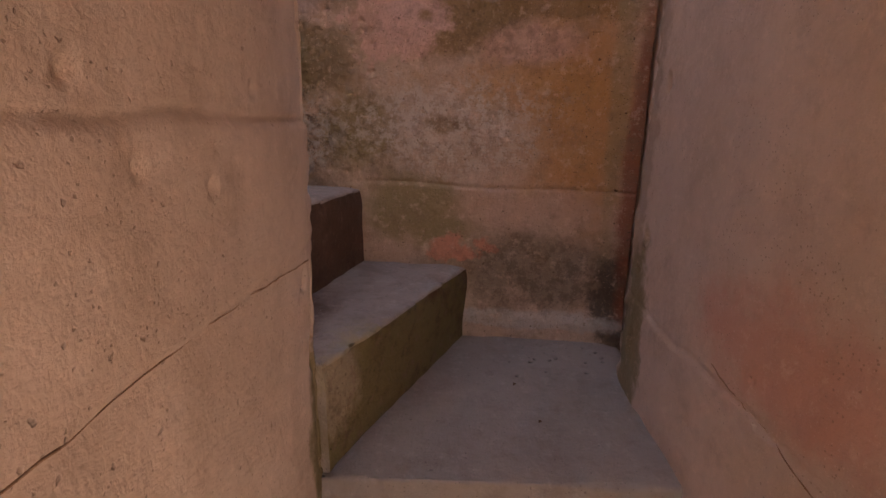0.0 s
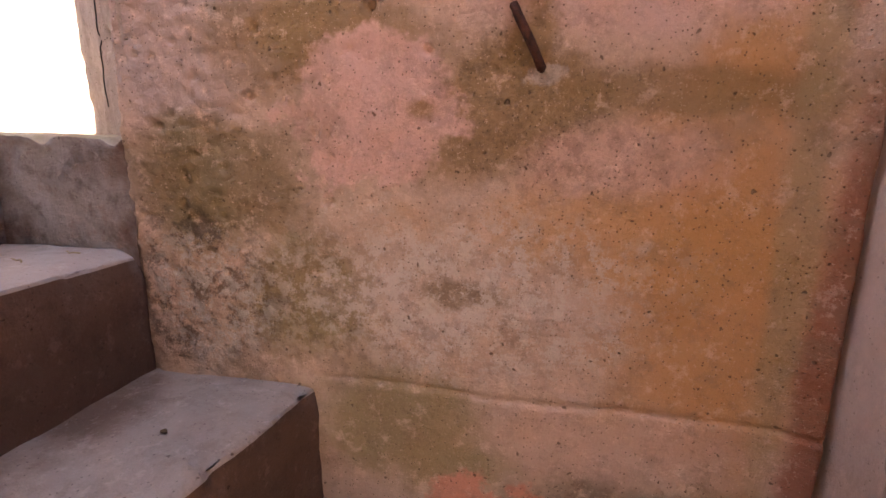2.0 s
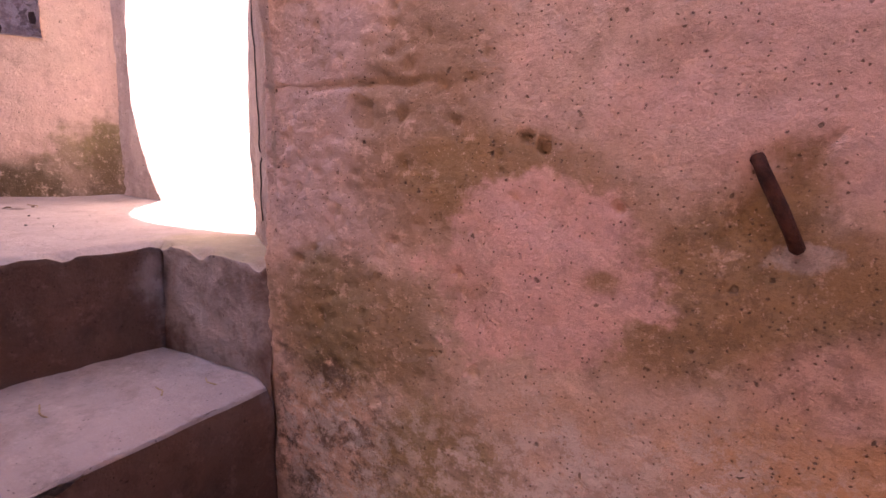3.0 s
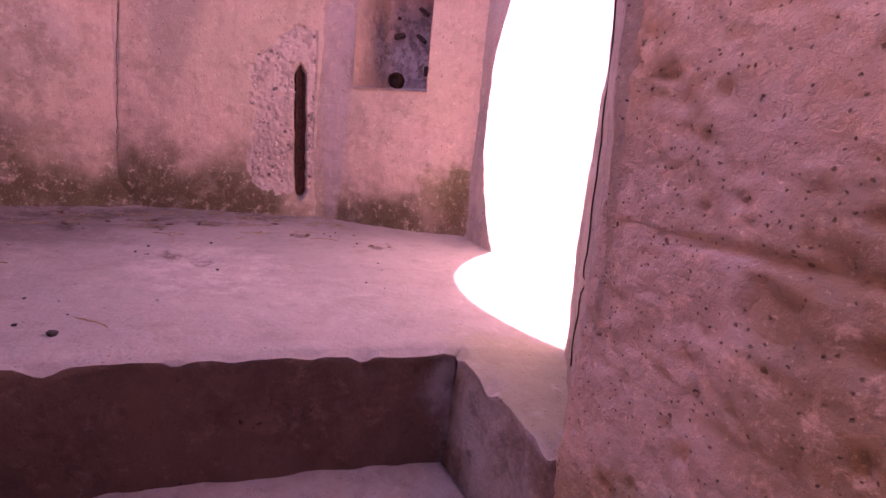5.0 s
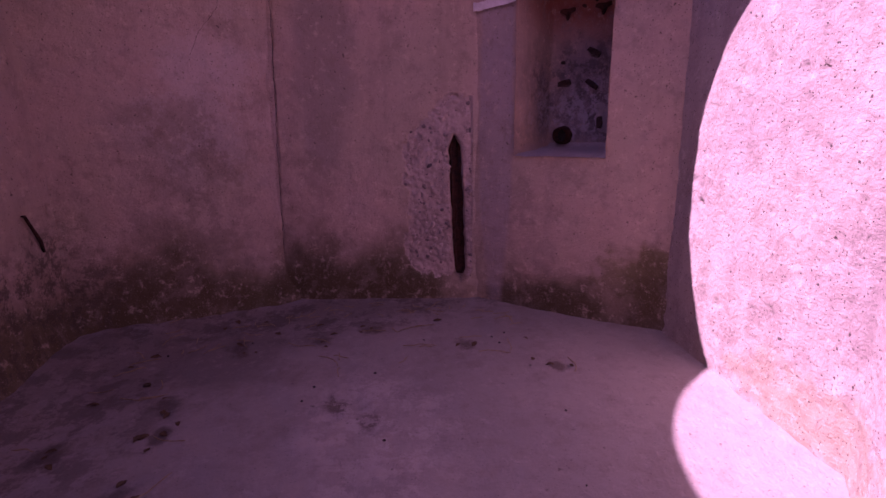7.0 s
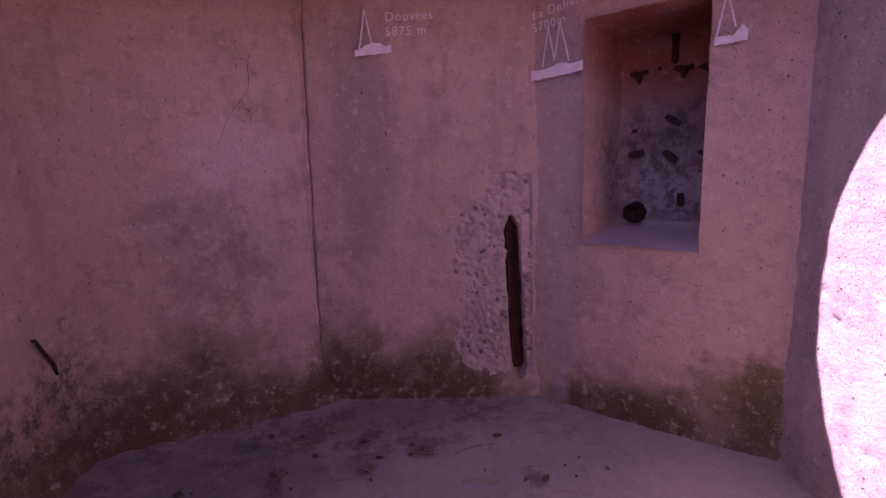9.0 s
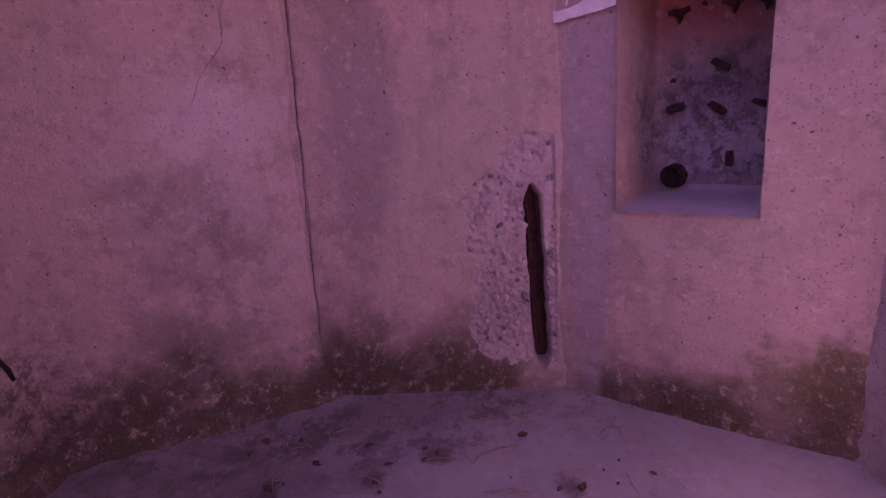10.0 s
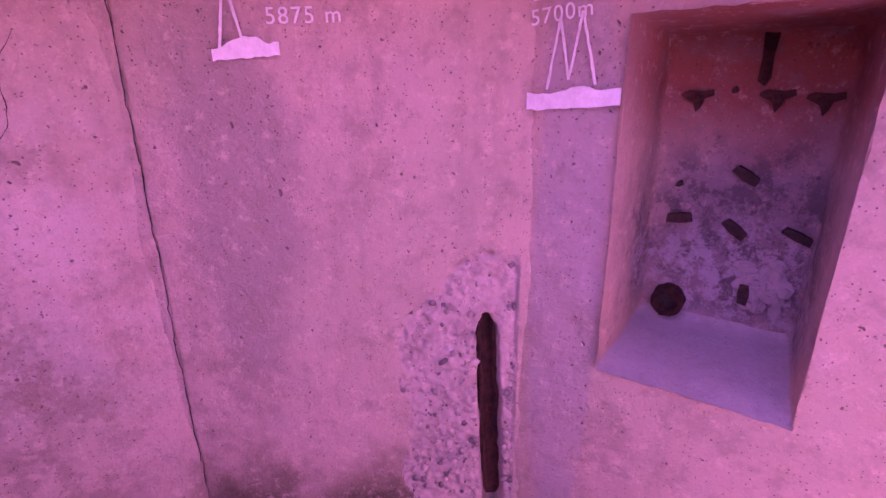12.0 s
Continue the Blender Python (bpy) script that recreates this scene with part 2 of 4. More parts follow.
pit_concrete = concrete("pit_concrete", BASE, PINK, (0.31, 0.235, 0.18), moss_dark_low + [
    ((0.30, 0.24, 0.21), 0.6, (-3.08, 1.52, 2.9), (0.3, 0.13, 0.5), 0.4, 5.0, 0.4),
    ((0.33, 0.26, 0.21), 0.6, (-3.02, 0.95, 2.6), (0.3, 0.20, 0.2), 0.6, 6.0, 0.4),
    ((0.66, 0.52, 0.44), 0.5, (-3.05, 1.05, 2.9), (0.3, 0.16, 0.13), 0.6, 7.0),
    ((0.42, 0.35, 0.34), 0.7, (-2.90, 2.27, 2.7), (0.085, 0.085, 0.9), 0.12, 4.0, 0.15),
], streaks=0.35, bump=0.5, specks=0.8, mottle=1.1, holed=1.7, crust=[
    ((0.26, 0.19, 0.15), 0.5, 10.0, (-3.0, 1.0, 2.35), (0.3, 0.30, 0.40), 0.5, 4.0, 0.5),
    ((0.62, 0.50, 0.44), 0.4, 7.0, (-3.05, 1.05, 2.75), (0.3, 0.30, 0.35), 0.5, 4.0, 0.5),
    ((0.09, 0.07, 0.05), 0.8, 16.0, (-2.5, 0.5, 1.95), (0.6, 0.30, 0.30), 0.5, 4.0, 0.5)])
bright_concrete = concrete("weathered_concrete", (0.46, 0.38, 0.32), (0.40, 0.33, 0.30), (0.22, 0.17, 0.15), [
    ((0.32, 0.24, 0.13), 0.5, (-1.6, 2.67, 1.9), (0.3, 0.3, 0.10), 0.5, 9.0)], streaks=0.4, bump=0.6, grain_size=60.0, specks=0.9, holed=2.0)
niche_concrete = concrete("niche_concrete", (0.50, 0.34, 0.25), (0.45, 0.33, 0.28), (0.25, 0.2, 0.18), [
    ((0.23, 0.19, 0.20), 0.9, (-2.87, 2.72, 2.74), (0.24, 0.24, 0.26), 0.4, 7.0, 0.4),
    ((0.30, 0.085, 0.05), 0.9, (-2.85, 2.70, 3.27), (0.4, 0.4, 0.24), 0.15, 6.0, 0.4)], streaks=0.35, bump=0.5, specks=0.6, crust=[
    ((0.08, 0.065, 0.065), 0.7, 18.0, (-2.87, 2.72, 2.78), (0.26, 0.26, 0.22), 0.5, 7.0, 0.5),
    ((0.46, 0.42, 0.43), 0.7, 24.0, (-2.87, 2.72, 2.68), (0.26, 0.26, 0.14), 0.5, 7.0, 0.5)])
floor_concrete = concrete("floor_concrete", (0.36, 0.31, 0.275), (0.31, 0.27, 0.245), (0.19, 0.15, 0.13), [
    ((0.42, 0.36, 0.31), 0.6, (-1.97, 1.62, PIT), (0.17, 0.15, 0.5), 0.5, 8.0, 0.3),
    # Darker floor blots towards the foot of the walls, crusts below likewise.
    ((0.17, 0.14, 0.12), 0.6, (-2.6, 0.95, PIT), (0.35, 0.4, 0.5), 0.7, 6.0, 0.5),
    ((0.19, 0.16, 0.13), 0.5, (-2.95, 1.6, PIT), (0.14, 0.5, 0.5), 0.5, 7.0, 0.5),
    ((0.30, 0.27, 0.14), 0.6, (-0.95, 2.15, PIT), (0.25, 0.16, 0.5), 0.5, 9.0, 0.4),
] + [((0.10, 0.07, 0.05), 0.75, (x, y, PIT), (w, w * 0.7, 0.5), 0.8, 14.0, 0.5) for x, y, w in ((-2.05, 0.77, 0.05), (-1.85, 1.0, 0.05), (-1.69, 0.85, 0.05), (-2.08, 1.03, 0.035), (-2.25, 1.0, 0.06), (-2.62, 1.15, 0.06), (-2.61, 1.46, 0.05), (-2.69, 1.67, 0.05), (-2.46, 2.0, 0.05), (-2.2, 2.27, 0.04), (-2.13, 1.50, 0.05), (-2.02, 1.60, 0.04))], streaks=0.0, bump=0.4, grain_size=80.0, specks=0.4, mottle=0.6, crust=[
    ((0.47, 0.41, 0.37), 0.7, 12.0, (-1.98, 1.60, PIT), (0.30, 0.20, 0.5), 0.5, 8.0, 0.5),
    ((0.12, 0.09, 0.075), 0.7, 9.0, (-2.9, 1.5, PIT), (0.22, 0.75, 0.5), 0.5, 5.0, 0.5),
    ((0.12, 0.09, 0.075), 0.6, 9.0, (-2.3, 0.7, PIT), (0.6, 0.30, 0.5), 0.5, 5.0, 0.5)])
step_concrete = concrete("step_concrete", (0.40, 0.335, 0.30), (0.34, 0.28, 0.245), (0.15, 0.115, 0.09), [
    (MOSS, 0.5, (-0.20, 1.3, 0.75), (0.2, 0.5, 0.12), 0.5, 8.0, 0.4),
    ((0.40, 0.33, 0.18), 0.6, (-0.2, 1.15, 0.88), (0.12, 0.2, 0.08), 0.5, 9.0),
    # Dark brown blots along the back of the treads, at the riser foot.
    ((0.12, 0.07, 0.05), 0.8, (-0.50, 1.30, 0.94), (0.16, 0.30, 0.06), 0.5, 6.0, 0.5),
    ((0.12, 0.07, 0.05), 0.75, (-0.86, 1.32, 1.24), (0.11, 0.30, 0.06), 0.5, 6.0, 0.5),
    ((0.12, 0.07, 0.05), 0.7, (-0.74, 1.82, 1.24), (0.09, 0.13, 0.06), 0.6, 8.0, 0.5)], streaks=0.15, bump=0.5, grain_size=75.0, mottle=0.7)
# Riser tone: dirt brown, with shade put into the colour beside the lighter treads.
shaded_riser_concrete = concrete("shaded_riser_concrete", (0.15, 0.088, 0.062), (0.11, 0.065, 0.045), (0.06, 0.036, 0.027), [
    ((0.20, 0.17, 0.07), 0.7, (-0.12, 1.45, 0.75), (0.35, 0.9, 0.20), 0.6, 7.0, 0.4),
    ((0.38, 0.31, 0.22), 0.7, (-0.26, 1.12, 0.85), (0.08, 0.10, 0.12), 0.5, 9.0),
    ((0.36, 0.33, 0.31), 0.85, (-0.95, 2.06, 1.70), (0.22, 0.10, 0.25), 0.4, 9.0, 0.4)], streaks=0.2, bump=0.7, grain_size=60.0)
sill_dust = concrete("dusty_sill", (0.42, 0.37, 0.36), (0.37, 0.32, 0.31), (0.24, 0.20, 0.18), (), streaks=0.0, bump=0.3, specks=0.4, mottle=0.5)
aggregate = concrete("exposed_aggregate", (0.50, 0.39, 0.33), (0.38, 0.29, 0.25), (0.24, 0.17, 0.14), (), streaks=0.0, bump=0.9, grain_size=50.0, specks=0.9)


def plain(name, colour, dark, scale=30.0, roughness=0.85, metallic=0.0, bump=0.5, grain_size=160.0):
    k = Nodes(name)
    c = k.mix(k.ramp(k.noise(scale, 6.0, 0.7), 0.35, 0.68), colour, dark)
    k.bsdf.inputs["Metallic"].default_value = metallic
    return k.finish(c, roughness, bump, grain_size, 0.003)


rust = plain("rusted_iron", (0.10, 0.04, 0.025), (0.035, 0.018, 0.014), 40.0, 0.9, 0.2)
old_wood = plain("decayed_wood", (0.075, 0.045, 0.035), (0.03, 0.02, 0.018), 50.0, 0.95)
white_paint = plain("white_paint", (0.80, 0.78, 0.76), (0.66, 0.62, 0.60), 30.0, 0.8, bump=0.25)
seam_stain = plain("seam_stain", (0.44, 0.29, 0.20), (0.26, 0.16, 0.10), 45.0)
straw = plain("dry_stalk", (0.40, 0.31, 0.17), (0.25, 0.17, 0.09), 60.0)
dead_leaf = plain("dead_leaf", (0.14, 0.085, 0.04), (0.07, 0.04, 0.025), 60.0)
stone = plain("loose_stone", (0.34, 0.30, 0.27), (0.20, 0.17, 0.15), 40.0)
dark_stone = plain("dark_pebble", (0.06, 0.05, 0.045), (0.03, 0.025, 0.022), 60.0)
k = Nodes("embedded_pebble")
pick = k.tree.nodes.new("ShaderNodeNewGeometry").outputs["Random Per Island"]
pebble_stone = k.finish(k.mix(pick, k.mix(k.ramp(pick, 0.5, 0.9), (0.13, 0.10, 0.10), (0.42, 0.31, 0.25)), (0.56, 0.45, 0.38)), 0.7, 0.3, 120.0)


# ---- mesh helpers ----
def mesh_object(name, verts, faces, mats, parent=None, smooth=True, indices=None):
    me = bpy.data.meshes.new(name)
    me.from_pydata([tuple(map(float, v)) for v in verts], [], faces)
    for m in mats if isinstance(mats, (list, tuple)) else (mats,):
        me.materials.append(m)
    if indices is not None:
        me.polygons.foreach_set("material_index", indices)
    me.polygons.foreach_set("use_smooth", [smooth] * len(me.polygons))
    me.update()
    ob = new(name, me)
    ob.parent = parent
    return ob


def structure(ob, label, category):
    return tagged(ob, label, category, kind="structure")


def grid_faces(nu, nv, skip=None):
    return [(i * nv + j, (i + 1) * nv + j, (i + 1) * nv + j + 1, i * nv + j + 1) for i in range(nu - 1) for j in range(nv - 1) if skip is None or not skip[i, j]]


def wall(name, path, z0, z1, mats, relief, inside, step=0.012, thick=0.25, cut=None, patch=None, over=(0.0, 0.0)):
    """A wall along a path of plan points. relief(s, z) moves its face towards the room; cut is an opening (s0, s1, z0, z1); patch(s, z) picks the second material."""
    path = np.array(path, float)
    first, last = path[1] - path[0], path[-1] - path[-2]
    path[0] -= over[0] * first / np.linalg.norm(first)
    path[-1] += over[1] * last / np.linalg.norm(last)
    seg = np.linalg.norm(np.diff(path, axis=0), axis=1)
    stops = np.concatenate(([0], np.cumsum(seg))) - over[0]
    marks = set(np.round(stops, 5))
    levels = {z0, z1}
    if cut:
        marks |= {cut[0], cut[1]}
        levels |= {cut[2], cut[3]}

    def fill(values):
        values = sorted(values)
        out = [values[0]]
        for a, b in zip(values, values[1:]):
            out += list(np.linspace(a, b, max(1, round((b - a) / step)) + 1)[1:])
        return np.array(out)

    s, z = fill(marks), fill(levels)
    px, py = np.interp(s, stops, path[:, 0]), np.interp(s, stops, path[:, 1])
    tang = np.stack((np.gradient(px), np.gradient(py)), 1)
    tang /= np.linalg.norm(tang, axis=1)[:, None]
    n = np.stack((-tang[:, 1], tang[:, 0]), 1)
    mid = len(s) // 2
    if n[mid] @ (np.array(inside) - np.array((px[mid], py[mid]))) < 0:
        n = -n
    S, Z = np.meshgrid(s, z, indexing="ij")
    d = relief(S, Z)
    X, Y = px[:, None] + n[:, 0:1] * d, py[:, None] + n[:, 1:2] * d
    verts = np.stack((X, Y, Z), 2).reshape(-1, 3).tolist()
    skip = None
    sc, zc = (s[:-1] + s[1:]) / 2, (z[:-1] + z[1:]) / 2
    SC, ZC = np.meshgrid(sc, zc, indexing="ij")
    if cut:
        skip = (SC > cut[0]) & (SC < cut[1]) & (ZC > cut[2]) & (ZC < cut[3])
    nu, nv = len(s), len(z)
    faces = grid_faces(nu, nv, skip)
    index = []
    if patch:
        chosen = patch(SC, ZC)
        index = [int(chosen[i, j]) for i in range(nu - 1) for j in range(nv - 1) if skip is None or not skip[i, j]]
    ring = [(i, 0) for i in range(nu)] + [(nu - 1, j) for j in range(1, nv)] + [(i, nv - 1) for i in range(nu - 2, -1, -1)] + [(0, j) for j in range(nv - 2, 0, -1)]
    base = len(verts)
    for i, j in ring:
        verts.append((px[i] - n[i, 0] * thick, py[i] - n[i, 1] * thick, z[j]))
    for a in range(len(ring)):
        b = (a + 1) % len(ring)
        faces.append((ring[a][0] * nv + ring[a][1], base + a, base + b, ring[b][0] * nv + ring[b][1]))
    back = len(faces)
    for i in range(nu - 1):
        lo = [base + i, base + i + 1]
        hi = [base + (nu + nv - 2) + (nu - 1 - i), base + (nu + nv - 2) + (nu - 2 - i)]
        faces.append((lo[0], lo[1], hi[1], hi[0]))
    if patch:
        index += [0] * (len(faces) - len(index))
    return mesh_object(name, verts, faces, mats, indices=index if patch else None)


def tread(name, edge, top, bottom, depth, facing, seed, mat, nose=0.012, wear=1.6, under=None):
    """A step: level top, rounded worn nose along the edge, and riser."""
    edge = np.array(edge, float)
    stops = np.concatenate(([0], np.cumsum(np.linalg.norm(np.diff(edge, axis=0), axis=1))))
    s = np.linspace(0, stops[-1], max(2, round(stops[-1] / 0.012)))
    ex, ey = np.interp(s, stops, edge[:, 0]), np.interp(s, stops, edge[:, 1])
    f = np.array(facing, float) / np.linalg.norm(facing)
    prof = [(-u, 0.0) for u in np.linspace(depth, nose, max(2, round((depth - nose) / 0.015)))]
    prof += [(-nose + nose * math.sin(a), -nose + nose * math.cos(a)) for a in np.linspace(0.2, 1.45, 5)]
    prof += [(0.0, -h) for h in np.linspace(nose, top - bottom, max(2, round((top - bottom - nose) / 0.015)))]
    verts = []
    for k2, x, y in zip(s, ex, ey):
        chip = wear * max(0.0, float(grain(k2, 0.0, 0.045, seed + 5)) - 0.1) * 0.016 + wear * max(0.0, float(grain(k2, 3.0, 0.16, seed + 6))) * 0.012
        for u, h in prof:
            near = math.exp(-((u * u + h * h) / 0.0016))
            r = float(rough(k2 + u * 1.3, h + u, seed, 0.9))
            if h < -0.001:
                verts.append((x + f[0] * (u + r - chip * near), y + f[1] * (u + r - chip * near), top + h - chip * near * 0.6))
            else:
                verts.append((x + f[0] * (u - chip * near * 0.5), y + f[1] * (u - chip * near * 0.5), top + h + r - chip * near))
    n = len(prof)
    faces = grid_faces(len(s), n)
    base = len(verts)
    for x, y in zip(ex, ey):
        verts.append((x - f[0] * depth, y - f[1] * depth, bottom))
    for i in range(len(s) - 1):
        faces += [(i * n, base + i, base + i + 1, (i + 1) * n), (i * n + n - 1, (i + 1) * n + n - 1, base + i + 1, base + i)]
    faces += [tuple(range(n)) + (base,), tuple(range((len(s) - 1) * n + n - 1, (len(s) - 1) * n - 1, -1)) + (base + len(s) - 1,)]
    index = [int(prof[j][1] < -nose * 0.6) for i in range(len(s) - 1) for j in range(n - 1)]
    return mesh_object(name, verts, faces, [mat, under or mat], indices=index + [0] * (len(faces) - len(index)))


def box_mesh(name, lo, hi, mat, parent=None):
    bm = bmesh.new()
    bmesh.ops.create_cube(bm, size=1.0)
    for v in bm.verts:
        v.co = [lo[i] + (v.co[i] + 0.5) * (hi[i] - lo[i]) for i in range(3)]
    me = bpy.data.meshes.new(name)
    bm.to_mesh(me)
    bm.free()
    me.materials.append(mat)
    ob = new(name, me)
    ob.parent = parent
    return ob


# ---- passage ----
def left_relief(s, z):
    s = s - 1.95
    d = rough(s, z, 11) + pitted(s, z, 60, (1.3, 3.3, 0.6, 2.2), 1, 0.010)
    joint = 1.50 + 0.006 * grain(s, 0 * s, 0.12, 15)
    d = d - 0.008 * step_at(z, joint) - 0.010 * np.exp(-((z - joint) / 0.005) ** 2)
    line = 1.24 + 0.006 * grain(s, 0 * s, 0.1, 16)
    d = d + 0.003 * step_at(z, line) - 0.004 * np.exp(-((z - line) / 0.005) ** 2)
    corner = np.exp(-(((s - 3.28) / 0.045) ** 2))
    d = d - corner * (0.006 + 0.016 * np.maximum(0, grain(s, z, 0.09, 17)) + 0.010 * np.maximum(0, grain(s, z, 0.03, 18)))
    d = d + hole(s, z, 3.19, 1.17, 0.013, 0.018, 0.05) + hole(s, z, 3.25, 0.98, 0.03, 0.035, 0.04) + hole(s, z, 2.52, 1.03, 0.010, 0.02, 0.02) + hole(s, z, 2.68, 1.449, 0.011, 0.011, 0.010) + hole(s, z, 2.82, 1.415, 0.011, 0.011, 0.010) + hole(s, z, 2.61, 1.534, 0.010, 0.012, 0.012) + hole(s, z, 2.99, 1.542, 0.009, 0.009, 0.012)
    return d


left_wall = wall("wall_passage_left", [(-0.30, -4.15), (-0.29, 1.08), (-0.92, 1.10)], 0.2, 2.65, passage_concrete, left_relief, (1.5, 0.0), step=0.008)
structure(left_wall, "pinkish cast concrete passage wall with chipped corner and form joints", "wall")


def right_relief(s, z):
    s = s - 1.95
    d = rough(s, z, 21) + pitted(s, z, 70, (1.8, 3.9, 0.5, 2.3), 2, 0.010)
    line = 0.955 + 0.008 * grain(s, 0 * s, 0.1, 26)
    d = d - 0.006 * np.exp(-((z - line) / 0.005) ** 2) + 0.004 * step_at(line, z)
    d = d + hole(s, z, 3.68, 1.17, 0.014, 0.022, 0.03) + hole(s, z, 3.70, 1.13, 0.012, 0.010, 0.02) + hole(s, z, 3.66, 1.62, 0.011, 0.026, 0.04) + hole(s, z, 3.70, 0.80, 0.025, 0.06, 0.02)
    edge = np.exp(-(((s - 3.81) / 0.05) ** 2))
    return d - edge * (0.004 + 0.014 * np.maximum(0, grain(s, z, 0.08, 27)) + 0.008 * grain(s, z, 0.025, 28))


right_wall = wall("wall_passage_right", [(0.60, -4.15), (0.605, 1.03), (0.628, 1.60), (0.71, 1.66), (0.735, 1.86), (0.69, 1.93)], 0.2, 2.65, passage_concrete, right_relief, (-0.3, 0.0), step=0.008)
structure(right_wall, "weathered concrete passage wall with mossy pitted jamb", "wall")


def form_seam(relief, x0, slope, side, line, width, seed):
    """A rust-brown seam left by the formwork on a passage wall; line holds (y, z)."""
    pts = np.array(line, float)
    y = np.linspace(pts[0, 0], pts[-1, 0], 110)
    z = np.interp(y, pts[:, 0], pts[:, 1]) + 0.004 * grain(y, 0 * y, 0.06, seed) + 0.002 * grain(y, 0 * y, 0.02, seed + 1)
    x = x0 + slope * (y + 4.15) + side * relief(y + 4.15, z)
    rr = random.Random(seed)
    verts, faces = [], []
    for a, b, c in zip(x, y, z):
        w = width * max(0.12, rr.uniform(0.3, 1.0) + 0.6 * float(grain(b, 0.0, 0.08, seed + 2)))
        verts += [(a, b, c - w), (a, b, c + w), (a + side * 0.0015, b, c + w * 0.8), (a + side * 0.0015, b, c - w * 0.8)]
    for q in range(len(y) - 1):
        faces += [(q * 4 + c, q * 4 + (c + 1) % 4, q * 4 + 4 + (c + 1) % 4, q * 4 + 4 + c) for c in range(4)]
    structure(mesh_object("form_seam", verts, faces, seam_stain, smooth=False), "rust-brown formwork seam across the passage wall", "seam")


form_seam(left_relief, -0.30, 0.0019, 1, [(-0.6, 1.262), (0.308, 1.25), (0.615, 1.241), (0.783, 1.229), (1.03, 1.208)], 0.0014, 601)
form_seam(right_relief, 0.60, 0.001, -1, [(-0.3, 0.80), (0.687, 0.928), (0.869, 0.957), (1.02, 0.985)], 0.0014, 605)


def back_relief(s, z):
    d = rough(s, z, 31, 1.2) + pitted(s, z, 300, (0.0, 1.05, 0.6, 2.6), 3, 0.008) + pitted(s, z, 320, (1.0, 1.52, 1.3, 2.6), 4, 0.011)
    ledge = 1.265 + 0.012 * grain(s, 0 * s, 0.3, 33)
    d = d + 0.004 * step_at(ledge, z, 0.004) * step_at(1.1, s, 0.02) - 0.008 * np.exp(-((z - ledge) / 0.006) ** 2) * step_at(1.05, s, 0.03)
    raw = step_at(s, 1.02 + 0.10 * grain(z, 0 * z, 0.25, 34), 0.03)
    d = d + raw * (0.0022 * grain(s, z, 0.012, 35) - 0.005 * np.maximum(0, grain(s, z * 1.6, 0.03, 36)) ** 2)
    high = step_at(s, 1.10, 0.02) * step_at(z, 1.85, 0.02)
    d = d - high * 0.011 * np.exp(-((z - 2.17 - 0.004 * grain(s, 0 * s, 0.05, 37)) / 0.006) ** 2)
    d = d + hole(s, z, 0.905, 2.068, 0.009, 0.011, 0.04) + hole(s, z, 0.935, 2.083, 0.011, 0.007, 0.02) + hole(s, z, 0.79, 1.985, 0.008, 0.008, 0.02)
    d = d + hole(s, z, 0.60, 1.99, 0.05, 0.085, 0.010) * (1 + 0.6 * grain(s, z, 0.02, 39)) - 0.018 * step_at(0.74, z, 0.01) * -1 + hole(s, z, 1.25, 2.115, 0.03, 0.025, 0.014)
    d = d + 0.03 * np.exp(-((s - 0.0) / 0.05) ** 2)
    return d - np.exp(-(((s - 1.505) / 0.02) ** 2)) * (0.004 + 0.010 * np.maximum(0, grain(s, z, 0.06, 38)))


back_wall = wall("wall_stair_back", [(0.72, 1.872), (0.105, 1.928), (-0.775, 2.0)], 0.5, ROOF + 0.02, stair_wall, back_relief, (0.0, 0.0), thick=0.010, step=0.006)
structure(back_wall, "ochre and pink stained concrete stairwell wall, pitted", "wall")
behind = box_mesh("wall_stair_core", (-0.72, 2.07, 0.4), (1.1, 2.5, ROOF), passage_concrete)
structure(behind, "plain concrete mass behind the stairwell wall", "wall")

structure(tread("floor_landing", [(-0.34, 1.045), (0.70, 1.03)], LANDING, 0.2, 1.05, (0, -1), 41, floor_concrete, wear=1.4), "dusty grey concrete landing with a worn edge", "floor")


def flat(name, x0, x1, y0, y1, z, mat, seed, label, step=0.03, amount=1.0):
    nx, ny = max(2, round((x1 - x0) / step)), max(2, round((y1 - y0) / step))
    X, Y = np.meshgrid(np.linspace(x0, x1, nx), np.linspace(y0, y1, ny), indexing="ij")
    v = np.stack((X, Y, z + rough(X, Y, seed, amount)), 2).reshape(-1, 3)
    return structure(mesh_object(name, v, grid_faces(nx, ny), mat), label, "floor")


flat("floor_passage", -1.2, 1.6, -5.0, 1.06, GROUND, floor_concrete, 42, "dusty concrete passage floor", 0.05)

STEPS = [
    ([(0.105, 1.945), (-0.10, 1.47), (-0.275, 1.07)], 0.936, LANDING - 0.03, (1.0, -0.35), 51),
    ([(-0.325, 1.97), (-0.43, 1.576), (-0.478, 1.339), (-0.545, 1.07)], 1.241, 0.90, (1.0, -0.2), 52),
    ([(-0.762, 2.0), (-0.805, 1.57), (-0.86, 1.07)], 1.541, 1.21, (1.0, -0.1), 53),
]
for edge, top, bottom, facing, seed in STEPS:
    ob = tread("concrete_step", edge, top, bottom, 0.62, facing, seed, step_concrete, under=shaded_riser_concrete)
    tagged(ob, "worn grey-brown concrete stair step with chipped nose", "step", "steps up to the pit", "structure")

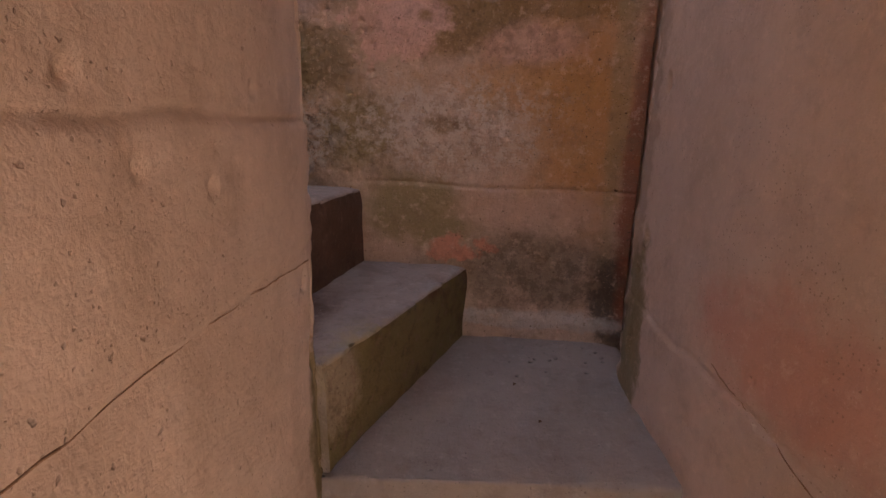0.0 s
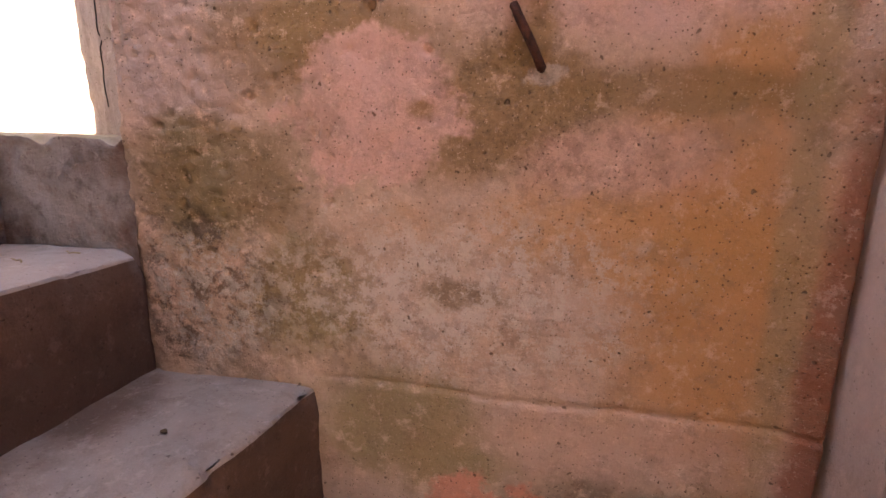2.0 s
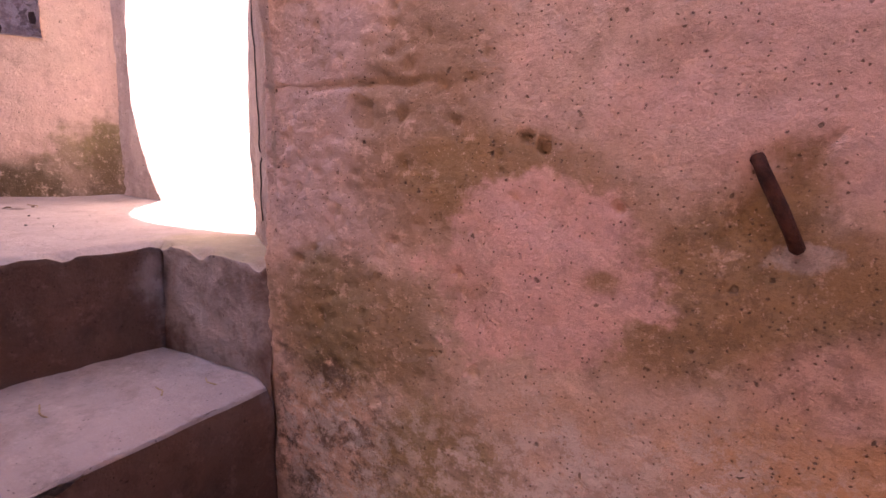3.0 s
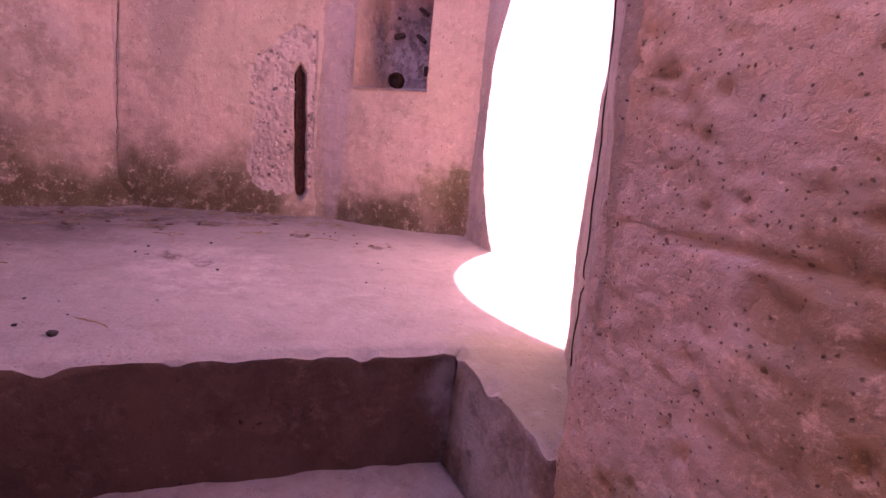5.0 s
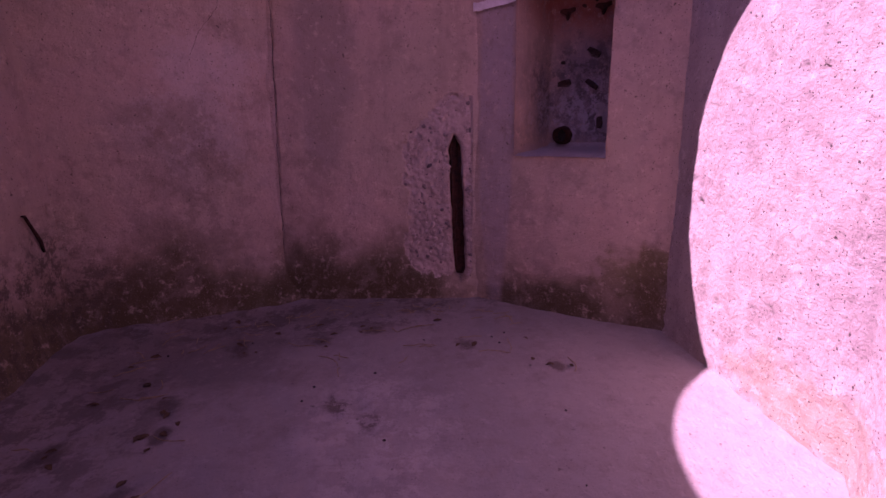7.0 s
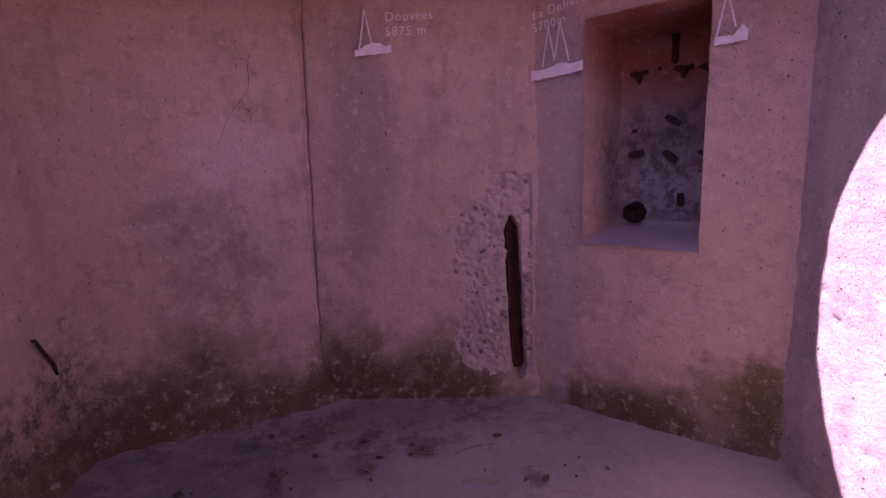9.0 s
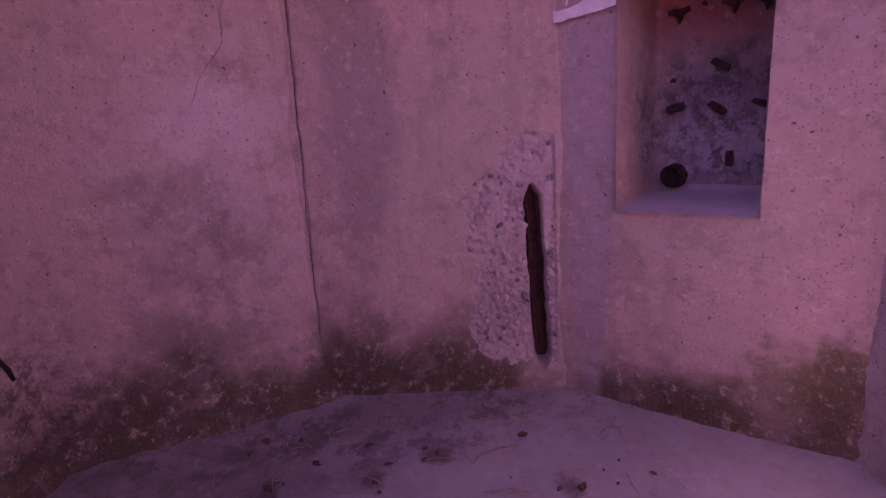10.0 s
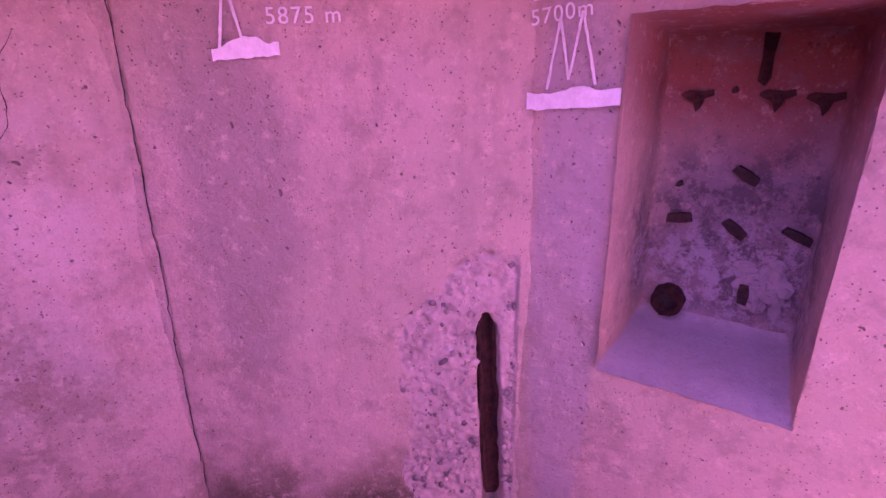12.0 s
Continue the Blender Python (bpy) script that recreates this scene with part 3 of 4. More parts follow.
# ---- pit floor, with the riser of the last step ----
top_edge = [(-1.16, 2.05), (-1.225, 1.72), (-1.34, 1.11)]
rim = top_edge + [(-2.05, 0.38), (-2.92, 0.40), (-3.21, 1.28), (-3.03, 2.24), (-2.35, 2.84), (-1.48, 2.73)]
LEDGES = [((-1.16, 2.05), (-0.76, 2.0), (-0.72, 2.05), (-1.48, 2.73)), ((-1.34, 1.11), (-0.90, 1.12), (-0.86, 1.04), (-2.05, 0.38))]


def floor_height(X, Y):
    Z = PIT + rough(X, Y, 61, 0.9)
    Z -= 0.009 * np.exp(-(((X + 2.06) / 0.13) ** 2 + ((Y - 1.56) / 0.11) ** 2)) * (1 + 1.6 * grain(X, Y, 0.045, 63))
    near = np.full(np.shape(X), 9.0)
    for a, b in ((top_edge[0], top_edge[1]), (top_edge[1], top_edge[2]), (top_edge[0], (-0.76, 2.0)), (top_edge[2], (-0.90, 1.12))):
        a, b = np.array(a), np.array(b)
        t = np.clip(((X - a[0]) * (b - a)[0] + (Y - a[1]) * (b - a)[1]) / ((b - a) @ (b - a)), 0, 1)
        near = np.minimum(near, np.hypot(X - a[0] - t * (b - a)[0], Y - a[1] - t * (b - a)[1]))
    Z -= np.exp(-(near / 0.02) ** 2) * (0.006 + 0.020 * np.maximum(0, grain(X, Y, 0.05, 64)) + 0.016 * np.maximum(0, grain(X, Y, 0.14, 65)))
    out = np.hypot(X + 2.0, Y - 1.64)
    return Z + np.clip((out - 1.0) / 0.3, 0, 1) ** 1.4 * 0.035 * step_at(-1.6, X, 0.08) * (1 + 0.15 * grain(X, Y, 0.06, 68))


def pit_floor():
    """Level floor in rings, the ledges beside the stair, and the broken riser faces below their edges."""
    ring, edge_count = [], 0
    for q, (a, b) in enumerate(zip(rim, rim[1:] + rim[:1])):
        a, b = np.array(a), np.array(b)
        n = max(1, round(np.linalg.norm(b - a) / 0.014))
        ring += [a + (b - a) * i / n for i in range(n)]
        if q == 1:
            edge_count = len(ring) + 1
    ring = np.array(ring)
    c = np.array((-2.0, 1.65))
    fr = np.concatenate((np.linspace(0.02, 0.9, 55), np.linspace(0.905, 1.0, 24)))
    pts = c + (ring - c)[None, :, :] * fr[:, None, None]
    X, Y = pts[:, :, 0], pts[:, :, 1]
    nr, na = len(fr), len(ring)
    verts = np.stack((X, Y, floor_height(X, Y)), 2).reshape(-1, 3).tolist()
    faces = [(i * na + j, (i + 1) * na + j, (i + 1) * na + (j + 1) % na, i * na + (j + 1) % na) for i in range(nr - 1) for j in range(na)]
    faces.append(tuple(range(na)))
    drops = [([(nr - 1) * na + j % na for j in range(-3, edge_count + 3)], (1.0, -0.15))]
    for a, b, e, d in LEDGES:
        a, b, e, d = map(np.array, (a, b, e, d))
        nu, nv = 44, 40
        U, V = np.meshgrid(np.linspace(0, 1, nu), np.linspace(0, 1, nv) ** 1.8, indexing="ij")
        P = (1 - V)[..., None] * ((1 - U)[..., None] * a + U[..., None] * b) + V[..., None] * ((1 - U)[..., None] * d + U[..., None] * e)
        base = len(verts)
        verts += np.stack((P[..., 0], P[..., 1], floor_height(P[..., 0], P[..., 1])), 2).reshape(-1, 3).tolist()
        faces += [tuple(base + t for t in f) for f in grid_faces(nu, nv)]
        drops.append(([base + i * nv for i in range(nu)], (0.0, -1.0 if a[1] > 1.6 else 1.0)))
    riser = len(faces)
    for line, way in drops:
        last = line
        for h in np.linspace(0.015, 0.40, 28):
            row = []
            for v in line:
                x, y, z = verts[v]
                s2 = x * 1.3 + y
                d = float(rough(s2, h, 66, 1.0)) + 0.005 * float(grain(s2, h, 0.04, 67)) - 0.014 * math.exp(-h / 0.02) * max(0.0, float(grain(s2, 0.0, 0.06, 69)))
                row.append(len(verts))
                verts.append((x + way[0] * d, y + way[1] * d, z - h))
            faces += [(last[i], row[i], row[i + 1], last[i + 1]) for i in range(len(line) - 1)]
            last = row
    return mesh_object("floor_pit", verts, faces, [floor_concrete, shaded_riser_concrete], indices=[0] * riser + [1] * (len(faces) - riser))


# Hidden boxes, added to stop light leaking through the riser corner gap.
structure(box_mesh("light_stop_pit", (-3.3, 0.5, 1.2), (-1.38, 2.6, 1.77), step_concrete), "hidden block added under the pit floor to stop light through gaps", "foundation")
structure(box_mesh("light_stop_ledge", (-1.5, 2.10, 1.1), (-0.70, 2.6, 1.77), step_concrete), "hidden block added under the stair ledge to stop light through gaps", "foundation")
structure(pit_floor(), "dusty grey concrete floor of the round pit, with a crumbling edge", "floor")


# ---- pit walls ----
def panel_frame(i):
    a, b = np.array(CORNERS[i]), np.array(CORNERS[i + 1])
    d = (b - a) / np.linalg.norm(b - a)
    n = np.array((-d[1], d[0]))
    return a, d, n if n @ (CENTRE - a) > 0 else -n


def on_panel(i, s, z, lift=0.0):
    """The pose of something lying on panel i: x to its right, y up, z into the pit."""
    a, d, n = panel_frame(i)
    p = a + d * s + n * lift
    return Matrix(((-d[0], 0, n[0], p[0]), (-d[1], 0, n[1], p[1]), (0, 1, 0, z), (0, 0, 0, 1)))


SPALL = (0.03, 0.33)


def in_spall(s, z):
    r = 0.02 * grain(s, z, 0.05, 71) + 0.015 * grain(s, z, 0.02, 72)
    left = 0.335 - 0.10 * np.clip((z - 2.62) / 0.15, 0, 1) - 0.10 * np.clip((2.0 - z) / 0.08, 0, 1) + r
    return (s > 0.022) & (s < left) & (z > 1.925 + r) & (z < 2.775 - 1.1 * np.maximum(0, s - 0.14) + r)


def slot_depth(s, z):
    centre = 0.103 - 0.03 * (2.6 - z) / 0.65 * 0.8
    half = 0.027 * np.clip((2.60 - z) / 0.07, 0, 1) ** 0.6 * np.clip((z - 1.895) / 0.05, 0, 1) ** 0.6 + 0.004 * grain(s, z, 0.03, 73)
    return -0.09 * step_at(half, np.abs(s - centre), 0.0025) * (z > 1.89) * (z < 2.605)


def mid_relief(s, z):
    d = rough(s, z, 74) + pitted(s, z, 40, (0, 0.95, 1.9, 3.4), 5, 0.006)
    m = in_spall(s, z)
    d = d + m * (-0.010 + 0.006 * grain(s, z, 0.025, 75) + 0.005 * grain(s, z, 0.012, 76))
    crack = 0.934 - 0.032 * (z - 1.85) + 0.003 * grain(z, 0 * z, 0.07, 77)
    return d + slot_depth(s, z) - 0.006 * np.exp(-((s - crack) / 0.004) ** 2) - 0.006 * step_at(s, crack, 0.002)


def panel_relief(seed, holes=(), amount=1.0, big=0.007, groove=False):
    def f(s, z):
        d = rough(s, z, seed, amount) + pitted(s, z, 60, (0, 1.0, 1.85, 3.4), seed, big)
        if seed in (84, 85):
            d = d + 0.07 * np.exp(-np.maximum(0, z - PIT) / 0.09) * (1 + 0.2 * grain(s, z, 0.06, seed + 5))
        low = step_at(2.10 + 0.06 * grain(s, 0 * s, 0.12, seed + 3), z, 0.02)
        d = d + low * (0.004 * grain(s, z, 0.03, seed + 4) - 0.003)
        if groove and seed == 80:
            d = d + 0.05 * np.clip(z - 2.05, 0, 0.8) * step_at(0.34, s, 0.04)
        elif groove:
            d = d - 0.010 * np.exp(-((s - 0.17 - 0.095 * (z - 2.0) + 0.004 * grain(z, 0 * z, 0.1, seed)) / 0.004) ** 2) * step_at(z, 2.45, 0.02)
        for cx, cy, w, h, deep in holes:
            d = d + hole(s, z, cx, cy, w, h, deep)
        return d
    return f


NICHE = (0.265, 0.665, 2.505, 3.30)
OVER = [(0.03, 0.06)] + [(0.06, 0.06)] * 5 + [(0.06, 0.0)]
LABELS = [
    "pitted concrete wall face beside the stair opening",
    "sunlit weathered grey concrete wall face",
    "concrete wall face holding the square niche",
    "concrete wall face with spalled patch and rusted slot",
    "mottled pinkish concrete wall face with mossy foot",
    "stained concrete wall face with a rusted bar",
    "plain concrete wall face near the stairs",
]
for i in range(7):
    a, b = CORNERS[i], CORNERS[i + 1]
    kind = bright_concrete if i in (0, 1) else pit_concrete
    if i == 3:
        ob = wall("wall_pit_3", (a, b), PIT - 0.1, ROOF + 0.02, [pit_concrete, aggregate], mid_relief, CENTRE, step=0.005, patch=in_spall, over=OVER[i])
    elif i == 2:
        ob = wall("wall_pit_2", (a, b), PIT - 0.1, ROOF + 0.02, kind, panel_relief(82), CENTRE, cut=NICHE, thick=0.4, over=OVER[i])
    elif i == 5:
        ob = wall("wall_pit_5", (a, b), PIT - 0.1, ROOF + 0.02, kind, panel_relief(85, [(0.02, 2.35, 0.012, 0.016, 0.05), (0.13, 2.28, 0.07, 0.09, 0.012)], 1.2, 0.010), CENTRE, over=OVER[i])
    else:
        ob = wall(f"wall_pit_{i}", (a, b), PIT - 0.1, ROOF + 0.02, kind, panel_relief(80 + i, [(0.68, 2.37, 0.012, 0.010, 0.02)] if i == 1 else [(0.12, 2.73, 0.008, 0.008, 0.015), (0.19, 2.83, 0.007, 0.007, 0.012), (0.10, 2.03, 0.02, 0.025, 0.015)], 1.0, 0.013 if i < 2 else 0.008, i < 2), CENTRE, over=OVER[i])
    structure(ob, LABELS[i], "wall")


def niche():
    """Lining of the recess: soft inner edges, sloping sill."""
    s0, s1, z0, z1 = NICHE
    n_in = 0.32
    fr = [0.0, 0.25, 0.5, 0.75, 1.0]
    ring = []
    steps = 14
    for (sa, za), (sb, zb) in (((s0, z0), (s1, z0)), ((s1, z0), (s1, z1)), ((s1, z1), (s0, z1)), ((s0, z1), (s0, z0))):
        ring += [(sa + (sb - sa) * q / steps, za + (zb - za) * q / steps) for q in range(steps)]
    cx, cz = 0.455, 2.9
    verts, faces = [], []
    a, d, n = panel_frame(2)
    for depth in (-0.01, 0.0, 0.03, 0.10, 0.18, 0.26, 0.305, n_in):
        shrink = 0.985 - 0.07 * depth / n_in - (0.04 if depth >= n_in else 0)
        for q, (s, z) in enumerate(ring):
            w = float(grain(s * 3 + q, depth, 0.08, 91)) * 0.003
            ss, zz = cx + (s - cx) * (shrink if depth > 0 else 1.0) + w, cz + (z - cz) * (shrink if depth > 0 else 1.0) + w
            p = a + d * ss - n * depth
            verts.append((p[0], p[1], zz))
    m = len(ring)
    for r in range(7):
        faces += [(r * m + q, r * m + (q + 1) % m, (r + 1) * m + (q + 1) % m, (r + 1) * m + q) for q in range(m)]
    faces.append(tuple(range(7 * m, 8 * m)))
    index = [int(i < 7 * m and i % m < steps) for i in range(len(faces))]
    return mesh_object("niche", verts, faces, [niche_concrete, sill_dust], indices=index)


structure(niche(), "deep rectangular wall niche, rust-red at the top, grey below", "niche")

# ---- roof ----


def ring_roof():
    """Roof slab over pit and stair with the round firing hole."""
    n = 96
    box = (-3.7, -0.95, 0.0, 3.3)
    verts, faces = [], []
    for z, r in ((ROOF, RING_RADIUS), (ROOF + 0.03, RING_RADIUS + 0.004), (ROOF + 0.30, RING_RADIUS + 0.28)):
        for q in range(n):
            t = 2 * math.pi * q / n
            verts.append((RING[0] + r * math.cos(t), RING[1] + r * math.sin(t), z))
    for z in (ROOF, ROOF + 0.30):
        for q in range(n):
            t = 2 * math.pi * q / n
            c, s = math.cos(t), math.sin(t)
            k2 = min((box[1] - RING[0]) / c if c > 1e-9 else 99, (box[0] - RING[0]) / c if c < -1e-9 else 99, (box[3] - RING[1]) / s if s > 1e-9 else 99, (box[2] - RING[1]) / s if s < -1e-9 else 99)
            verts.append((RING[0] + k2 * c, RING[1] + k2 * s, z))
    for q in range(n):
        p = (q + 1) % n
        faces += [(q, p, n + p, n + q), (n + q, n + p, 2 * n + p, 2 * n + q), (3 * n + q, 3 * n + p, p, q), (2 * n + q, 2 * n + p, 4 * n + p, 4 * n + q), (3 * n + q, 4 * n + q, 4 * n + p, 3 * n + p)]
    return mesh_object("ceiling_pit", verts, faces, passage_concrete, smooth=False)


structure(ring_roof(), "thick concrete roof slab with a round opening", "ceiling")
# Unseen slab, added to keep direct sun off the passage walls.
structure(box_mesh("shade_slab_entrance", (-0.58, -1.10, 2.25), (0.92, 0.797, 2.75), passage_concrete), "unseen concrete roof slab added to shade the entrance passage", "ceiling")
# Added beam above the view; it blocks sun and dims the stairwell.
structure(box_mesh("shade_beam_passage", (-0.58, 0.80, 2.25), (0.92, 1.06, 4.3), passage_concrete), "unseen concrete beam added to block sun over the passage", "ceiling")
# Unseen end wall, added to bound the light entering behind the passage.
structure(box_mesh("unseen_trench_end", (-1.0, -4.4, 0.2), (1.4, -4.1, 2.6), passage_concrete), "unseen concrete wall added to close the trench", "wall")
# Added blocks out of view: they limit sun and sky on stair and passage.
structure(box_mesh("shade_block_left", (-1.6, 0.5, 2.6), (-0.56, 1.04, 3.9), passage_concrete), "unseen concrete block added to stop light from outside", "wall")
structure(box_mesh("shade_block_right", (0.90, -4.2, 0.2), (1.5, 2.3, 2.7), passage_concrete), "unseen concrete block added to stop light from outside", "wall")


# ---- things ----
def part(name, verts, faces, mat, parent, label="", smooth=False):
    ob = mesh_object(name, verts, faces, mat, parent, smooth)
    return tagged(ob, label) if label else ob


def thing(name, m, label, category, group=""):
    ob = new(name)
    ob.matrix_world = m
    return tagged(ob, label, category, group)


def tube(points, radii, sides=8, seed=0, ragged=0.0):
    """A bent, uneven rod."""
    r = random.Random(seed)
    verts, faces = [], []
    pts = [Vector(p) for p in points]
    for i, p in enumerate(pts):
        t = (pts[min(i + 1, len(pts) - 1)] - pts[max(i - 1, 0)]).normalized()
        u = t.orthogonal().normalized()
        w = t.cross(u)
        for q in range(sides):
            a = 2 * math.pi * q / sides
            k2 = radii[i] * (1 + ragged * r.uniform(-1, 1))
            verts.append(p + u * (k2 * math.cos(a)) + w * (k2 * math.sin(a)))
    for i in range(len(pts) - 1):
        faces += [(i * sides + q, i * sides + (q + 1) % sides, (i + 1) * sides + (q + 1) % sides, (i + 1) * sides + q) for q in range(sides)]
    n = len(pts)
    return verts, faces + [tuple(range(sides - 1, -1, -1)), tuple(range((n - 1) * sides, n * sides))]


def blob(rx, ry, rz, seed, sides=8, rings=5, ragged=0.18):
    r = random.Random(seed)
    verts, faces = [(0, 0, -rz)], []
    for i in range(1, rings):
        p = math.pi * i / rings - math.pi / 2
        for q in range(sides):
            a = 2 * math.pi * q / sides
            k2 = 1 + ragged * r.uniform(-1, 1)
            verts.append((rx * k2 * math.cos(p) * math.cos(a), ry * k2 * math.cos(p) * math.sin(a), rz * k2 * math.sin(p)))
    verts.append((0, 0, rz))
    for q in range(sides):
        faces.append((0, 1 + (q + 1) % sides, 1 + q))
        faces.append((len(verts) - 1, 1 + (rings - 2) * sides + q, 1 + (rings - 2) * sides + (q + 1) % sides))
    for i in range(rings - 2):
        faces += [(1 + i * sides + q, 1 + i * sides + (q + 1) % sides, 1 + (i + 1) * sides + (q + 1) % sides, 1 + (i + 1) * sides + q) for q in range(sides)]
    return verts, faces


def slab(outline, depth):
    """A flat piece with that outline, standing proud of its wall."""
    n = len(outline)
    verts = [(x, y, 0.0) for x, y in outline] + [(x, y, depth) for x, y in outline]
    return verts, [tuple(range(n, 2 * n)), tuple(range(n - 1, -1, -1))] + [(i, (i + 1) % n, n + (i + 1) % n, n + i) for i in range(n)]


# rusted bars let into the walls
bar = thing("rusted_bar", Matrix.Translation((0.124, 1.927, 2.0)), "bent rusted iron bar set into the stained stairwell wall", "iron bar")
part("rod", *tube([(-0.034, 0.03, 0.068), (-0.030, 0.004, 0.060), (-0.018, -0.004, 0.035), (0.0, -0.007, 0.0), (0.016, -0.005, -0.032), (0.026, 0.0, -0.052), (0.036, 0.03, -0.075)], [0.007, 0.009, 0.009, 0.0085, 0.009, 0.009, 0.008], 9, 3, 0.14), rust, bar, smooth=True)
bar = thing("rusted_bar", on_panel(5, 0.122, 2.275, 0.0), "thin bent rusted iron bar in a chipped wall patch", "iron bar")
part("rod", *tube([(-0.040, 0.075, -0.03), (-0.036, 0.070, 0.004), (-0.02, 0.030, 0.009), (0.0, 0.0, 0.008), (0.018, -0.035, 0.008), (0.034, -0.070, 0.002), (0.036, -0.075, -0.03)], [0.005, 0.006, 0.0055, 0.006, 0.006, 0.0065, 0.005], 8, 4, 0.15), rust, bar, smooth=True)

# corroded channel in the slot
channel = thing("rusted_channel", on_panel(3, 0.088, 2.26, -0.075), "corroded iron channel with holes, sunk in a wall slot", "iron channel")
r = random.Random(12)
left = [(-0.040 + r.uniform(-0.004, 0.004), y) for y in np.linspace(-0.34, 0.36, 24)]
right = [(0.040 + r.uniform(-0.004, 0.004), y) for y in np.linspace(0.36, -0.34, 24)]
part("back_plate", *slab([(x - 0.035 * y, y) for x, y in left + right], 0.006), rust, channel)
for x in (-0.022, 0.020):
    part("flange", *tube([(x + r.uniform(-0.003, 0.003) - 0.035 * y, y, 0.018 + 0.01 * math.sin(9 * y)) for y in np.linspace(-0.30, 0.30, 16)], [0.006 + 0.003 * r.random() for _ in range(16)], 7, 5, 0.3), rust, channel, "flaking rusted edge")
for y, h in ((0.0, 0.022), (-0.075, 0.042)):
    part("hole_rim", *tube([(0.004 + 0.012 * math.cos(a), y + h * math.sin(a), 0.012) for a in np.linspace(0, 6.0, 18)], [0.0035] * 18, 6, 6, 0.2), rust, channel)

# cracks and open joints
def crack_line(i, relief, points, width, seed, label):
    """A dark open joint that wanders over panel i."""
    rr = random.Random(seed)
    pts = np.array(points, float)
    stops = np.concatenate(([0], np.cumsum(np.hypot(*np.diff(pts, axis=0).T))))
    k3 = np.linspace(0, stops[-1], max(8, round(stops[-1] / 0.010)))
    s, z = np.interp(k3, stops, pts[:, 0]), np.interp(k3, stops, pts[:, 1])
    s = s + 0.0035 * grain(k3, 0 * k3, 0.05, seed) + 0.0015 * grain(k3, 0 * k3, 0.015, seed + 1)
    lift = relief(s, z)
    verts, faces = [], []
    for a, b, h in zip(s, z, lift):
        w = width * rr.uniform(0.25, 1.0)
        for side, up in ((-w, 0.0), (w, 0.0), (w, 0.0025), (-w, 0.0025)):
            verts.append(on_panel(i, a + side, b, float(h) + up) @ Vector((0, 0, 0)))
    for q in range(len(k3) - 1):
        faces += [(q * 4 + c, q * 4 + (c + 1) % 4, q * 4 + 4 + (c + 1) % 4, q * 4 + 4 + c) for c in range(4)]
    structure(mesh_object("crack", verts, faces, dark_stone, smooth=False), label, "crack")


crack_line(3, mid_relief, [(0.934, 1.86), (0.885, 3.40)], 0.0013, 501, "narrow dark open joint between concrete wall faces")
crack_line(4, panel_relief(84, [(0.12, 2.73, 0.008, 0.008, 0.015), (0.19, 2.83, 0.007, 0.007, 0.012), (0.10, 2.03, 0.02, 0.025, 0.015)], 1.0, 0.008), [(0.12, 3.30), (0.16, 3.22), (0.17, 3.12), (0.25, 3.02), (0.29, 2.93)], 0.0009, 503, "hairline crack in pinkish concrete")
crack_line(0, panel_relief(80, [(0.12, 2.73, 0.008, 0.008, 0.015), (0.19, 2.83, 0.007, 0.007, 0.012), (0.10, 2.03, 0.02, 0.025, 0.015)], 1.0, 0.013, True), [(0.17, 1.88), (0.15, 2.2), (0.14, 2.7), (0.14, 3.3)], 0.0022, 505, "dark vertical form groove beside the stair opening")

# aggregate showing in the spalled patch
r = random.Random(21)
verts, faces = [], []
a0, d0, n0 = panel_frame(3)
count = 0
while count < 230:
    sx, zx = r.uniform(0.02, 0.34), r.uniform(1.92, 2.78)
    if not bool(in_spall(np.array(sx), np.array(zx))) or float(slot_depth(np.array(sx), np.array(zx))) < -0.01 or abs(sx - 0.09) < 0.034:
        continue
    w = 0.003 + 0.009 * r.random() ** 3
    bv, bf = blob(w * r.uniform(0.8, 1.5), w * r.uniform(0.7, 1.2), w * 0.7, count, 7, 4)
    p = a0 + d0 * sx + n0 * (-0.010 + w * 0.05)
    base = len(verts)
    turn = Matrix.Rotation(r.uniform(0, 3), 3, "Z")
    for v in bv:
        q = turn @ Vector(v)
        verts.append((p[0] - d0[0] * q.x + n0[0] * q.z, p[1] - d0[1] * q.x + n0[1] * q.z, zx + q.y))
    faces += [tuple(base + t for t in f) for f in bf]
    count += 1
tagged(mesh_object("embedded_pebbles", verts, faces, pebble_stone), "rounded pebbles showing in broken concrete", "pebbles", kind="stuff")

# niche fittings
a2, d2, n2 = panel_frame(2)
for sx, zx, tilt, length, wide in ((0.441, 2.949, -35, 0.062, 0.022), (0.445, 2.813, -40, 0.062, 0.022), (0.575, 2.825, 8, 0.062, 0.022), (0.315, 2.816, -25, 0.066, 0.018), (0.400, 2.645, 88, 0.055, 0.024), (0.585, 2.915, 0, 0.018, 0.012)):
    m = on_panel(2, sx, zx, -0.317) @ Matrix.Rotation(radians(tilt), 4, "Z")
    plug = thing("wooden_plug", m, "dark decayed wooden plug let into the niche back", "wooden plug", "plugs in the niche")
    rr = random.Random(int(zx * 1000))
    outline = [(-length / 2, -wide / 2), (0, -wide / 2 - 0.002), (length / 2, -wide / 2 + rr.uniform(0, 0.004)), (length / 2 - 0.004, wide / 2), (0.0, wide / 2 + 0.001), (-length / 2 + 0.003, wide / 2 - 0.003)]
    part("block", *slab(outline, 0.018), old_wood, plug)
